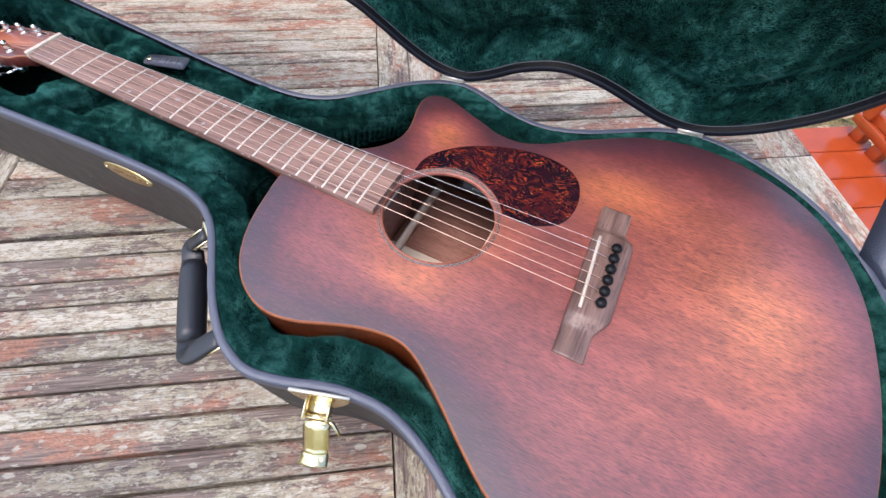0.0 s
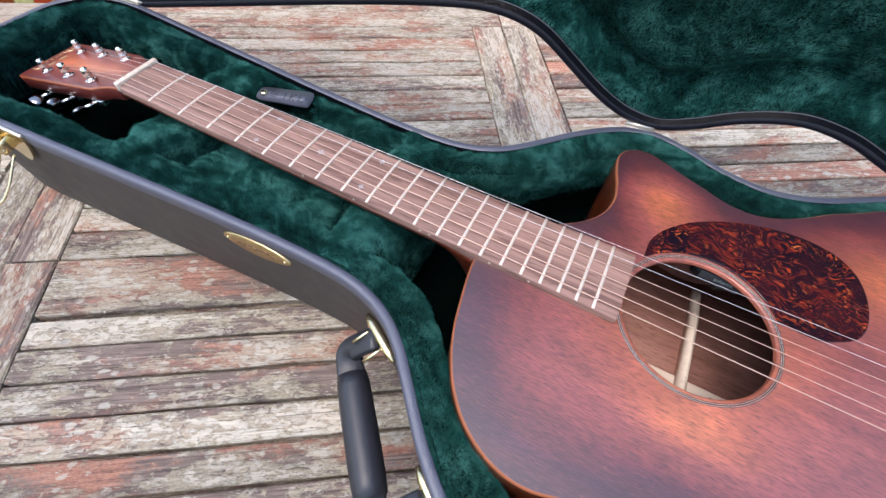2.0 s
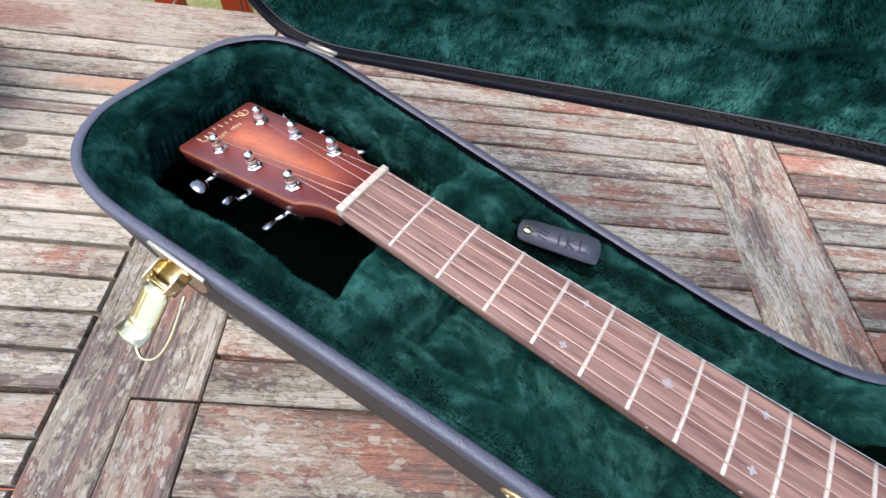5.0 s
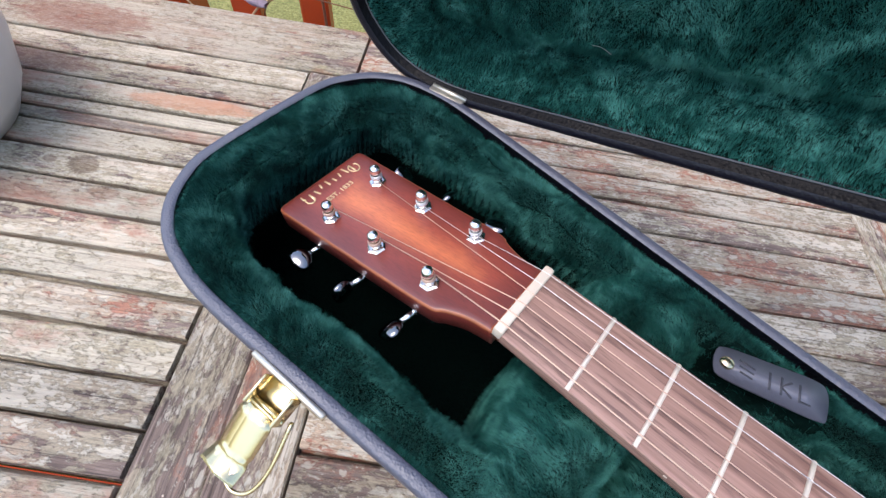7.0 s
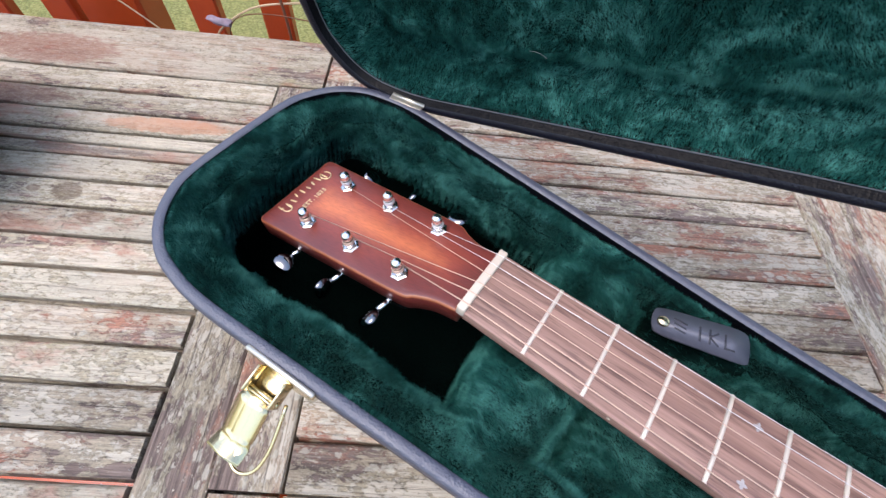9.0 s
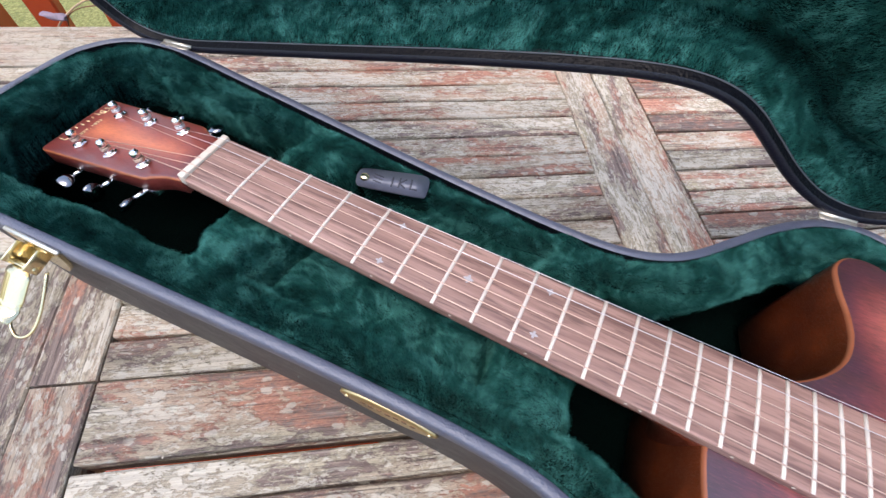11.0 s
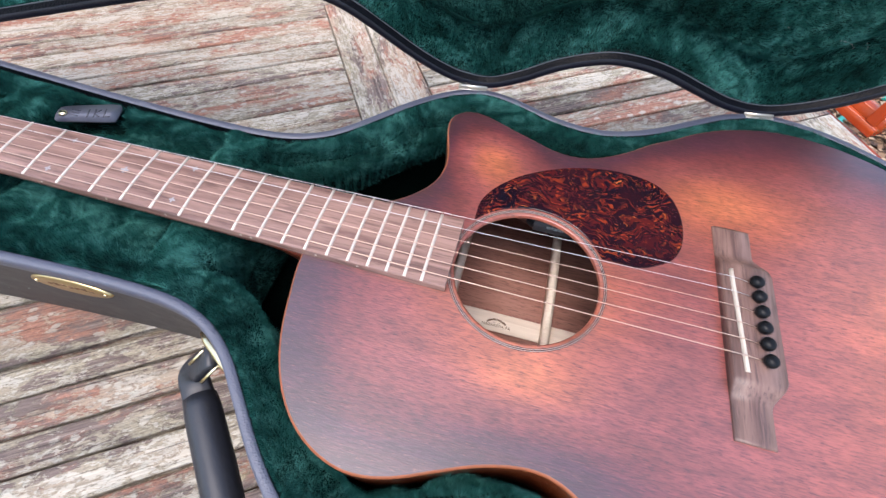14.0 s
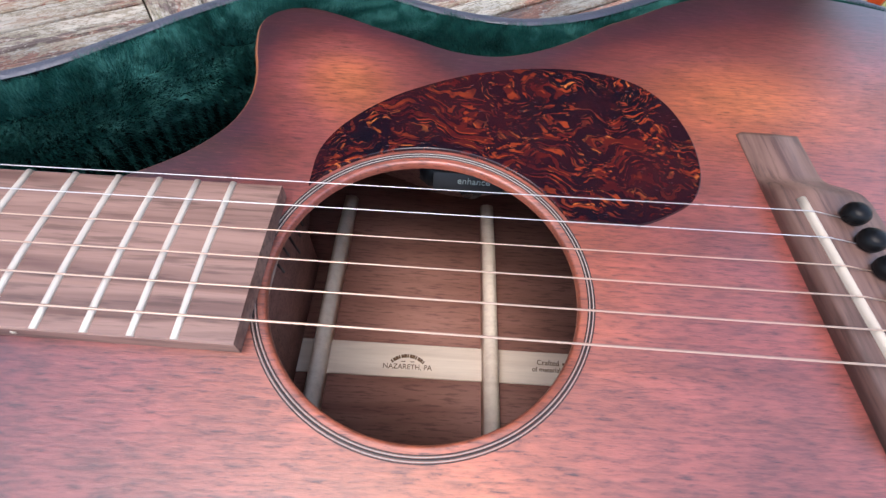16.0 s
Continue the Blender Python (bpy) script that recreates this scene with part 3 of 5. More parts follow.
def build_side_railing():
    rail = thing("railing", on_table(2.25, 0.5, 0.0), "orange-red painted wooden deck railing beside a narrow opening", "railing")
    for w0, w1 in ((0.235, 0.70), (-1.30, 0.150)):
        part("bottom_rail", box((0.048, w1 - w0, 0.07), 0.003, FRAME_T @ pose(2.264, (w0 + w1) / 2, 0.085)), M_DECK, rail)
        part("cleat", box((0.022, w1 - w0, 0.037), 0.003, FRAME_T @ pose(2.228, (w0 + w1) / 2, 0.0685)), M_DECK, rail)
        part("top_rail", box((0.09, w1 - w0, 0.035), 0.005, FRAME_T @ pose(2.243, (w0 + w1) / 2, 1.0175)), M_DECK, rail)
        for w in (w0 + 0.05 if w0 < 0 else w0 + 0.30, w1 - 0.06):
            part("rail_block", box((0.05, 0.05, 0.055), 0.003, FRAME_T @ pose(2.250, w, 0.0255)), M_DECK, rail)
    bal = mesh_of(box((0.020, 0.038, 0.912), 0.003), M_DECK, False)
    for w in [0.270 + 0.130 * k for k in range(4)] + [0.128 - 0.130 * k for k in range(11)]:
        part("baluster", bal, M_DECK, rail, m=FRAME_T @ pose(2.228, w, 0.544))
    part("bare_strip", box((0.016, 0.016, 0.912), 0.003, FRAME_T @ pose(2.226, 0.157, 0.544)), M_KERB, rail, "pale bare wooden strip")


def build_litter():
    """Fallen leaves on the ground outside the railing."""
    rng = np.random.default_rng(12)
    count = 2600
    bm_v, bm_f = [], []
    for k in range(count):
        u, w = 3.35 + rng.normal() * 0.55, 0.55 + rng.normal() * 0.42
        if u < 2.45:
            continue
        c = on_table(u, w, -0.497 + 0.03 * noise.noise((u * 0.8, w * 0.8, 0)) - 0.012 + rng.uniform(0, 0.018))
        a, ln, wd = rng.uniform(0, 6.28), rng.uniform(0.018, 0.042), rng.uniform(0.008, 0.018)
        d, e = Vector((math.cos(a), math.sin(a), rng.uniform(-0.4, 0.4))), Vector((-math.sin(a), math.cos(a), rng.uniform(-0.4, 0.4)))
        b = len(bm_v)
        up = Vector((0, 0, rng.uniform(0.002, 0.010)))
        bm_v += [c - d * ln, c - d * ln * 0.2 + e * wd + up, c + d * ln * 0.5 + e * wd * 0.8, c + d * ln + up, c + d * ln * 0.5 - e * wd * 0.8, c - d * ln * 0.2 - e * wd + up]
        bm_f += [(b, b + 1, b + 5), (b + 1, b + 2, b + 4, b + 5), (b + 2, b + 3, b + 4)]
    me = bpy.data.meshes.new("leaves")
    me.from_pydata([tuple(v) for v in bm_v], [], bm_f)
    me.materials.append(M_LITTER)
    tagged(part("leaf_litter", me, M_LITTER, kind="stuff"), "brown and tan fallen leaves on the ground", "leaf litter", kind="stuff")
    g = -0.495
    path = curve([(*on_table(3.05, 1.5)[:2], g), (*on_table(3.51, 0.94)[:2], g), (*on_table(3.555, 0.79)[:2], g), (*on_table(3.52, 0.68)[:2], g), (*on_table(3.18, 0.72)[:2], g), (*on_table(2.75, 0.55)[:2], g)], 8)
    hose = part("garden_hose", tube(path, 0.019, 8), M_HOSE)
    tagged(hose, "teal green garden hose lying on leaf litter", "hose")
    st = bmesh.new()
    bmesh.ops.create_icosphere(st, subdivisions=2, radius=0.035)
    for v in st.verts:
        v.co *= 1 + 0.25 * noise.noise(v.co * 30)
        v.co.z *= 0.7
    tagged(part("stone", st, M_BONE, m=pose(*on_table(3.712, 0.755, -0.485))), "small white stone among fallen leaves", "stone")
    nx, ny = 14, 10
    rows = [[on_table(3.47 + 0.50 * i / nx, 0.19 + 0.27 * j / ny, -0.475 + 0.02 * noise.noise((i * 0.4, j * 0.4, 2.0)) - 0.02 * (i in (0, nx) or j in (0, ny))) for j in range(ny + 1)] for i in range(nx + 1)]
    tagged(part("plastic_sheet", loft(rows, False), M_SHEET), "crumpled green plastic sheet on the ground", "plastic sheet")


def build_plant():
    base = on_table(-0.40, 0.47, -0.5)
    p = thing("dry_plant", base, "dry straw-coloured stems with a curled silvery-purple leaf", "plant")
    stems = (([(-0.395, 0.462, 0.30), (-0.356, 0.45, 0.696), (-0.330, 0.45, 0.718), (-0.292, 0.45, 0.743), (-0.262, 0.45, 0.750), (-0.20, 0.46, 0.752)], 0.0017, M_STEM),
             ([(-0.38, 0.462, 0.40), (-0.330, 0.45, 0.719), (-0.302, 0.449, 0.734), (-0.262, 0.448, 0.737), (-0.205, 0.448, 0.731)], 0.0009, M_STALK),
             ([(-0.36, 0.462, 0.30), (-0.41, 0.45, 0.675), (-0.433, 0.45, 0.702), (-0.470, 0.45, 0.737), (-0.53, 0.455, 0.785)], 0.0013, M_STEM),
             ([(-0.30, 0.462, 0.30), (-0.252, 0.45, 0.62), (-0.247, 0.45, 0.700), (-0.248, 0.45, 0.745), (-0.262, 0.452, 0.83)], 0.0022, M_STALK))
    for points, wide, mat in stems:
        knots = [base] + [on_table(*q) for q in points]
        path = [a.lerp(b, k / m) for a, b in zip(knots, knots[1:]) for m in [max(2, int((b - a).length / 0.008))] for k in range(m)] + [knots[-1]]
        for _ in range(6):
            path = [path[0]] + [(a + b * 2 + c) / 4 for a, b, c in zip(path, path[1:], path[2:])] + [path[-1]]
        part("stem", tube(path, np.linspace(wide * 1.5, wide * 0.8, len(path)), 6), mat, p)
    n, k = 12, 9
    rows = []
    for i in range(n):
        t = i / (n - 1)
        rad = 0.0062 * (0.35 + 0.65 * math.sin(math.pi * (0.12 + 0.70 * t))) * (1 + 0.12 * math.sin(9 * t))
        rows.append([on_table(-0.350 + 0.029 * t + 0.002 * math.sin(a * 2), 0.440 + rad * math.cos(a), 0.7275 - 0.006 * t + rad * 0.8 * math.sin(a) + 0.0012 * math.sin(7 * t + 2 * a)) for a in [math.radians(-60 + 290 * j / (k - 1)) for j in range(k)]])
    part("leaf", loft(rows, False), M_LEAF, p, "curled silvery-purple leaf")


# ---- table ----
def plank(length, width, thick=0.030, seed=0):
    """A worn plank along x: eased edges, slightly cupped and uneven."""
    r = random.Random(seed)
    nx = 9
    rings = []
    for i in range(nx):
        x = -length / 2 + length * i / (nx - 1)
        w = width / 2 + r.uniform(-0.0007, 0.0007)
        z = r.uniform(-0.0006, 0.0006)
        e = 0.0016
        b = width / 2 + 0.0013
        rings.append([(x, -b, -thick), (x, -b, -0.012), (x, -w, -0.009), (x, -w, z - e), (x, -w + e, z), (x, 0, z - 0.0006), (x, w - e, z), (x, w, z - e), (x, w, -0.009), (x, b, -0.012), (x, b, -thick)])
    bm = loft(rings, True, (True, True))
    bmesh.ops.recalc_face_normals(bm, faces=bm.faces)
    return bm


def build_table():
    r = random.Random(4)
    table = thing("patio_table", on_table(0.128, -0.136, 0.0), "weathered slatted wooden patio table with flaking grey paint", "table")
    top = TABLE_Z
    meshes = {}

    def lay(name, length, width, u, w, along=True, mat=M_TABLE):
        key = (round(length, 3), round(width, 4), r.randrange(3), mat.name)
        if key not in meshes:
            meshes[key] = mesh_of(plank(length, width, 0.030, hash(key[2]) + int(length * 1000)), mat, False)
        dz = r.uniform(-0.0012, 0.0006)
        m = FRAME_T @ pose(u, w, top + dz, r.uniform(-0.5, 0.5), 0, (0 if along else 90) + r.uniform(-0.12, 0.12))
        if r.random() < 0.5:
            m = m @ pose(0, 0, 0, 0, 0, 180)
        part(name, meshes[key], mat, table, m=m)

    edges = (-0.76, -0.1735, 0.424, 1.016)
    for a, b in zip(edges, edges[1:]):
        left = a < -0.5
        gap = 0.0040 if left else 0.0025
        end = 0.076 if b > 1.0 else 0.052
        inner0, inner1 = a + 0.052, b - end
        mid, ln = (inner0 + inner1) / 2, inner1 - inner0 - gap
        far, deep = (0.319, 0.090) if left else (0.336, 0.082)
        for w, wide in ((far + deep / 2, deep), (-0.591 - 0.041, 0.082)):
            lay("rail", b - a - gap, wide - gap, (a + b) / 2, w, True, (M_TABLE_K if w > 0 else M_TABLE_P) if left else M_TABLE_F)
        for u, wide in ((a + 0.026, 0.052), (b - end / 2, end)):
            if left and u > -0.5:
                lay("stile", far + 0.591 - gap, 0.052 - 0.0012, u, (far - 0.591) / 2, False, M_TABLE_B)
                continue
            lay("stile", far + 0.104 - gap, wide - 0.0016, u, (far - 0.104) / 2, False, M_TABLE_S if u > 0.2 else M_TABLE_B)
            lay("stile", 0.487 - gap, wide - 0.0016, u, (-0.104 - 0.591) / 2, False, M_TABLE_F if u > 0.9 else M_TABLE_B)
        if left:
            # one slat of this leaf is split along its length
            lines = [0.319, 0.285, 0.251, 0.2205, 0.2035, 0.1875, 0.156] + [0.123 - 0.0322 * k for k in range(22)] + [-0.591]
        else:
            lines = [0.336] + [0.336 - 0.0336 * k for k in range(1, 13)] + [-0.104, -0.168] + [-0.168 - 0.0327 * k for k in range(1, 13)] + [-0.591]
        for hi, lo in zip(lines, lines[1:]):
            near = lo < -0.1
            q = r.random()
            if left:
                mat = (M_TABLE if q < 0.35 else M_TABLE_K if q < 0.75 else M_TABLE_R) if lo < -0.05 else M_TABLE_K if lo in (0.251, 0.2205) or q < 0.18 else M_TABLE_L
            elif near:
                mat = M_TABLE_B if q < 0.52 else M_TABLE_R if q < 0.74 else M_TABLE
            else:
                mat = M_TABLE_O if q < (0.6 if a > 0.4 else 0.12) else M_TABLE_F if q < 0.6 else M_TABLE_R if q < 0.85 else M_TABLE
            if hi == -0.168:
                hi -= 0.0038
            lay("slat", ln, hi - lo - (0.0030 if hi - lo < 0.02 else gap), mid, (hi + lo) / 2, True, M_TABLE_R if lo == -0.168 else mat)
    for u in (-0.72, -0.46, -0.167, 0.128, 0.424, 0.72, 0.976):
        part("bearer", box((0.05, 0.98, 0.05), 0.003, FRAME_T @ pose(u, -0.13, top - 0.0565)), M_TABLE, table, smooth=False)
    for u in (-0.66, 0.916):
        for w in (0.26, -0.53):
            part("leg", box((0.06, 0.06, top - 0.0315), 0.004, FRAME_T @ pose(u, w, (top - 0.0315) / 2)), M_TABLE, table, smooth=False)


# ---- guitar ----
FB_Z, TOP_Z, BACK_Z = 0.875, 0.867, 0.760
SCALE = 0.6452
HOLE, HOLE_R = (0.511, 0.0), 0.0512
BASS = [(0.354, -0.028), (0.359, -0.059), (0.366, -0.087), (0.377, -0.111), (0.391, -0.129), (0.407, -0.141), (0.425, -0.148), (0.442, -0.149), (0.460, -0.145), (0.480, -0.137),
        (0.500, -0.129), (0.519, -0.124), (0.536, -0.1225), (0.551, -0.126), (0.567, -0.135), (0.587, -0.149), (0.616, -0.171), (0.640, -0.187), (0.669, -0.200), (0.706, -0.208),
        (0.745, -0.206), (0.779, -0.196), (0.809, -0.180), (0.833, -0.158), (0.849, -0.132), (0.862, -0.100), (0.870, -0.064), (0.874, -0.020)]
TREBLE = [(x, -y) for x, y in BASS[:15:-1]] + [(0.597, 0.159), (0.574, 0.141), (0.553, 0.129), (0.535, 0.124), (0.515, 0.126), (0.497, 0.133), (0.478, 0.140), (0.459, 0.148), (0.443, 0.152),
                                               (0.429, 0.148), (0.4215, 0.136), (0.4235, 0.117), (0.4285, 0.099), (0.4305, 0.082), (0.427, 0.065), (0.417, 0.050), (0.403, 0.038), (0.386, 0.029), (0.354, 0.022)]
OUTLINE = even(curve(BASS + TREBLE, 8, True), 420)


def edge_distance(points, outline, chunk=2000):
    out = []
    for k in range(0, len(points), chunk):
        out.append(np.linalg.norm(points[k:k + chunk, None] - outline[None], axis=2).min(1))
    return np.concatenate(out)


def store_edge(me, outline, glow=()):
    co = np.empty(len(me.vertices) * 3)
    me.vertices.foreach_get("co", co)
    co = co.reshape(-1, 3)[:, :2]
    at = me.attributes.new("edge", "FLOAT", "POINT")
    d = edge_distance(co, outline)
    d = np.where(d > 0.05, 0.05 + 0.027 * np.tanh((d - 0.05) / 0.027), d)
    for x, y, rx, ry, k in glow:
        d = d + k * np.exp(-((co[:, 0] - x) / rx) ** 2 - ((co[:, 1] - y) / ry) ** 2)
    at.data.foreach_set("value", d.astype(np.float32))


def half_width(x):
    return 0.02225 + 0.01472 * x


def fret_x(n):
    return SCALE * (1 - 2 ** (-n / 12))


POSTS = (0.0412, 0.0808, 0.1200)


def build_guitar():
    g = thing("acoustic_guitar", (0.5, 0, BACK_Z - 0.003), "sunburst mahogany cutaway acoustic guitar lying in its open case", "guitar")
    # top: rings from the soundhole out to the edge
    ang = np.arctan2(OUTLINE[:, 1] - HOLE[1], OUTLINE[:, 0] - HOLE[0])
    hole = np.column_stack([HOLE[0] + HOLE_R * np.cos(ang), HOLE[1] + HOLE_R * np.sin(ang)])
    rim = inward(OUTLINE, 0.0014)
    rings = [at_z(hole, TOP_Z - 0.0035), at_z(hole, TOP_Z - 0.0006)]
    for t in [0, 0.015] + list(np.linspace(0.05, 1, 36)):
        rings.append(at_z(hole * (1 - t) + rim * t + (0.0006 * (ang * 0 + 1)[:, None] * np.column_stack([np.cos(ang), np.sin(ang)]) if t == 0 else 0), TOP_Z))
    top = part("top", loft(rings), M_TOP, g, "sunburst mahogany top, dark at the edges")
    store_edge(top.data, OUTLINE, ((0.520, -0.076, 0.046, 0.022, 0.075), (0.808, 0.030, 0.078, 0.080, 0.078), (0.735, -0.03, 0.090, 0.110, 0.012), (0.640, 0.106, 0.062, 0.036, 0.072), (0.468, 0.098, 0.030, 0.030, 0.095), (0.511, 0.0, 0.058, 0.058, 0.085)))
    part("binding", loft([at_z(rim, TOP_Z), at_z(inward(OUTLINE, 0.0008), TOP_Z - 0.0004), at_z(OUTLINE, TOP_Z - 0.0014), at_z(OUTLINE, TOP_Z - 0.0034)]), M_EDGE, g, "thin amber rubbed edge")
    part("sides", loft([at_z(OUTLINE, TOP_Z - 0.0034), at_z(OUTLINE, (TOP_Z + BACK_Z) / 2), at_z(OUTLINE, BACK_Z + 0.002), at_z(inward(OUTLINE, 0.002), BACK_Z)]), M_SIDE, g, "glossy red-brown mahogany sides")
    inner = inward(OUTLINE, 0.004)
    part("lining_strip", loft([at_z(inward(OUTLINE, 0.0005), TOP_Z - 0.003), at_z(inner, TOP_Z - 0.003), at_z(inner, BACK_Z + 0.002)]), M_INSIDE, g)
    back = part("back", loft([at_z(inward(OUTLINE, 0.002), BACK_Z), at_z(inward(OUTLINE, 0.002), BACK_Z + 0.0025)], True, (True, True)), M_INSIDE, g, "bare mahogany back seen inside")
    for x0, x1, h in ((0.4535, 0.4625, 0.010), (0.5435, 0.5525, 0.010)):
        n = 24
        ring = []
        for i in range(n):
            y = -0.112 + 0.224 * i / (n - 1)
            hh = 0.002 + h * min(1, (0.122 - abs(y)) / 0.05)
            z = BACK_Z + 0.0025
            ring.append([(x0, y, z), (x0 + 0.001, y, z + hh * 0.75), ((x0 + x1) / 2, y, z + hh), (x1 - 0.001, y, z + hh * 0.75), (x1, y, z)])
        part("brace", loft(ring, True, (True, True)), M_SPRUCE, back, "pale spruce back brace")
    strip = part("back_strip", box((0.44, 0.018, 0.0016), 0.0004, pose(0.62, 0.0045, BACK_Z + 0.0033)), M_SPRUCE, back, "pale wooden centre strip with burnt lettering")
    z = BACK_Z + 0.0043
    part("lettering", text_mesh("NAZARETH, PA", 0.0038, pose(0.504, 0.0008, z)), M_BURN, strip).data.materials.append(M_BURN)
    for k in range(13):
        a = (k - 6) * 0.118
        part("mark", box((0.0008 + 0.0004 * (k % 3), 0.0018, 0.0004), 0, pose(0.504 + 0.0128 * math.sin(a), -0.0062 + 0.0130 * math.cos(a), z, 0, 0, -math.degrees(a))), M_BURN, strip)
    for dx in (-0.0030, 0.0030):
        part("mark", box((0.0024, 0.0003, 0.0004), 0, pose(0.504 + dx * 0.8, 0.0037, z)), M_BURN, strip)
    part("lettering", text_mesh("Crafted", 0.0040, pose(0.5800, 0.0074, z)), M_BURN, strip).data.materials.append(M_BURN)
    part("lettering", text_mesh("of materials", 0.0036, pose(0.5795, 0.0036, z)), M_BURN, strip).data.materials.append(M_BURN)
    for x, y, ln in ((0.5920, 0.0072, 0.008), (0.6010, 0.0072, 0.006), (0.5935, 0.0034, 0.005), (0.6000, 0.0034, 0.006)):
        part("mark", box((ln, 0.0011, 0.0004), 0, pose(x, y, z)), M_BURN, strip)
    # neck block end with saw slots and a pale paper edge
    block = part("neck_block", box((0.014, 0.098, TOP_Z - BACK_Z - 0.008), 0.002, pose(0.440, 0.012, (TOP_Z + BACK_Z) / 2)), M_INSIDE, g, "bare mahogany neck block inside the body")
    part("paper_edge", box((0.0006, 0.032, 0.0042), 0.0001, pose(0.4474, 0.020, 0.8325, 2, 0, 0)), M_SPRUCE, block, "pale paper edge")
    for y, z0, ln in ((0.0225, 0.8250, 0.011), (0.0315, 0.8250, 0.013), (0.0405, 0.8150, 0.020), (0.0475, 0.8180, 0.016), (0.0540, 0.8160, 0.010)):
        part("saw_slot", box((0.0006, 0.0010, ln), 0, pose(0.4474, y, z0, 10, 0, 0)), M_ROS_D, block)
    # small control under the hole's treble edge
    pre = part("pickup_control", box((0.046, 0.022, 0.014), 0.004, pose(0.528, 0.0655, TOP_Z - 0.015)), M_PIN, g, "small black pickup control inside the soundhole")
    part("plate", box((0.030, 0.010, 0.0012), 0.0004, pose(0.526, 0.0542, TOP_Z - 0.014, 78, 0, 0)), M_GREY, pre, "grey label plate")
    part("lettering", text_mesh("enhance", 0.0042, pose(0.528, 0.0528, TOP_Z - 0.0115, 70, 0, 0)), M_THREAD, pre).data.materials.append(M_THREAD)
    part("wheel", lathe([(0.0045, 0), (0.005, 0.0006), (0.005, 0.0018), (0.0045, 0.0024)], pose(0.528, 0.0560, TOP_Z - 0.0195, 90, 0, 0), 20), M_PIN, pre)
    # rosette
    for r0, r1, mat, nm in ((0.0536, 0.0541, M_ROS_D, "rosette_line"), (0.0541, 0.0545, M_ROS_L, "rosette_line"), (0.0545, 0.0553, M_ROS_D, "rosette_line"), (0.0553, 0.0557, M_ROS_L, "rosette_line"), (0.0557, 0.0562, M_ROS_D, "rosette_line")):
        a = np.linspace(0, 2 * math.pi, 129)[:-1]
        ring = lambda r, zz: [(HOLE[0] + r * math.cos(t), HOLE[1] + r * math.sin(t), zz) for t in a]
        part(nm, loft([ring(r0, TOP_Z - 0.0005), ring(r0 + 0.0001, TOP_Z + 0.00025), ring(r1 - 0.0001, TOP_Z + 0.00025), ring(r1, TOP_Z - 0.0005)]), mat, top)
    # pickguard: a drop shape that follows the rosette
    a0, a1 = math.atan2(0.0365, -0.0475), math.atan2(0.028, 0.0520)
    arc = [(HOLE[0] + 0.0576 * math.cos(t), HOLE[1] + 0.0576 * math.sin(t)) for t in np.linspace(a0, a1, 60)]
    lobe = curve([arc[-1], (0.573, 0.0272), (0.588, 0.0272), (0.602, 0.0335), (0.613, 0.0420), (0.6195, 0.058), (0.6195, 0.080), (0.612, 0.100), (0.596, 0.1125), (0.571, 0.1160), (0.545, 0.1125),
                  (0.520, 0.104), (0.494, 0.089), (0.476, 0.0715), (0.4665, 0.0540), arc[0]], 8)
    inner, outer = even(np.array(arc), 90, False), even(lobe[::-1], 90, False)
    rows = [at_z(inner, TOP_Z - 0.0002), at_z(inner, TOP_Z + 0.0012)] + [at_z(inner * (1 - t) + outer * t, TOP_Z + 0.0014) for t in np.linspace(0.008, 0.992, 8)] + [at_z(outer, TOP_Z + 0.0010), at_z(outer, TOP_Z - 0.0002)]
    part("pickguard", loft(rows, False), M_GUARD, top, "glossy red-brown tortoiseshell pickguard", smooth=False)
    # bridge with scooped wings
    yc = 0.0025
    rows = []
    for y in np.linspace(-0.0785, 0.0785, 81):
        k = min(1, max(0, (abs(y) - 0.041) / 0.013))
        k = k * k * (3 - 2 * k)
        h = 0.0074 * (1 - k) + 0.0020 * k
        q = min(1, max(0, (abs(y) - 0.036) / 0.020))
        q = q * q * (3 - 2 * q)
        x0, x1 = 0.6436 - 0.018 * y, 0.6785 - 0.0085 * q
        e = 0.0012
        zt = TOP_Z - 0.0002
        rows.append([(x0, y + yc, zt), (x0 + 0.0003, y + yc, zt + h - e), (x0 + e, y + yc, zt + h), ((x0 + x1) / 2, y + yc, zt + h + 0.0003), (x1 - e, y + yc, zt + h), (x1 - 0.0003, y + yc, zt + h - e), (x1, y + yc, zt)])
    bridge = part("bridge", loft(rows, True, (True, True)), M_BRIDGE, g, "brown rosewood bridge with scooped wings")
    sad = [[(0.6488 + dx - 0.055 * 0 + (0.00245 * (1 - t)) * 1.6, yc - 0.037 + 0.074 * t, TOP_Z + 0.0068 + dz) for dx, dz in ((-0.0013, -0.003), (-0.0013, 0.0016), (-0.0006, 0.0026), (0.0006, 0.0026), (0.0013, 0.0016), (0.0013, -0.003))] for t in np.linspace(0, 1, 12)]
    part("saddle", loft(sad, True, (True, True)), M_BONE, bridge, "off-white bone saddle")
    pin = mesh_of(lathe([(0.0026, -0.006), (0.0030, 0.0), (0.0042, 0.0010), (0.0046, 0.0028), (0.0043, 0.0046), (0.0031, 0.0059), (0.0012, 0.0064)], None, 18), M_PIN)
    ys = [yc + 0.0012 + 0.0284 - 0.01136 * k for k in range(6)]
    for k in range(6):
        part("bridge_pin", pin, M_PIN, bridge, m=pose(0.6645 + 0.0004 * k, ys[k], TOP_Z + 0.0074, 0, 0, 0))
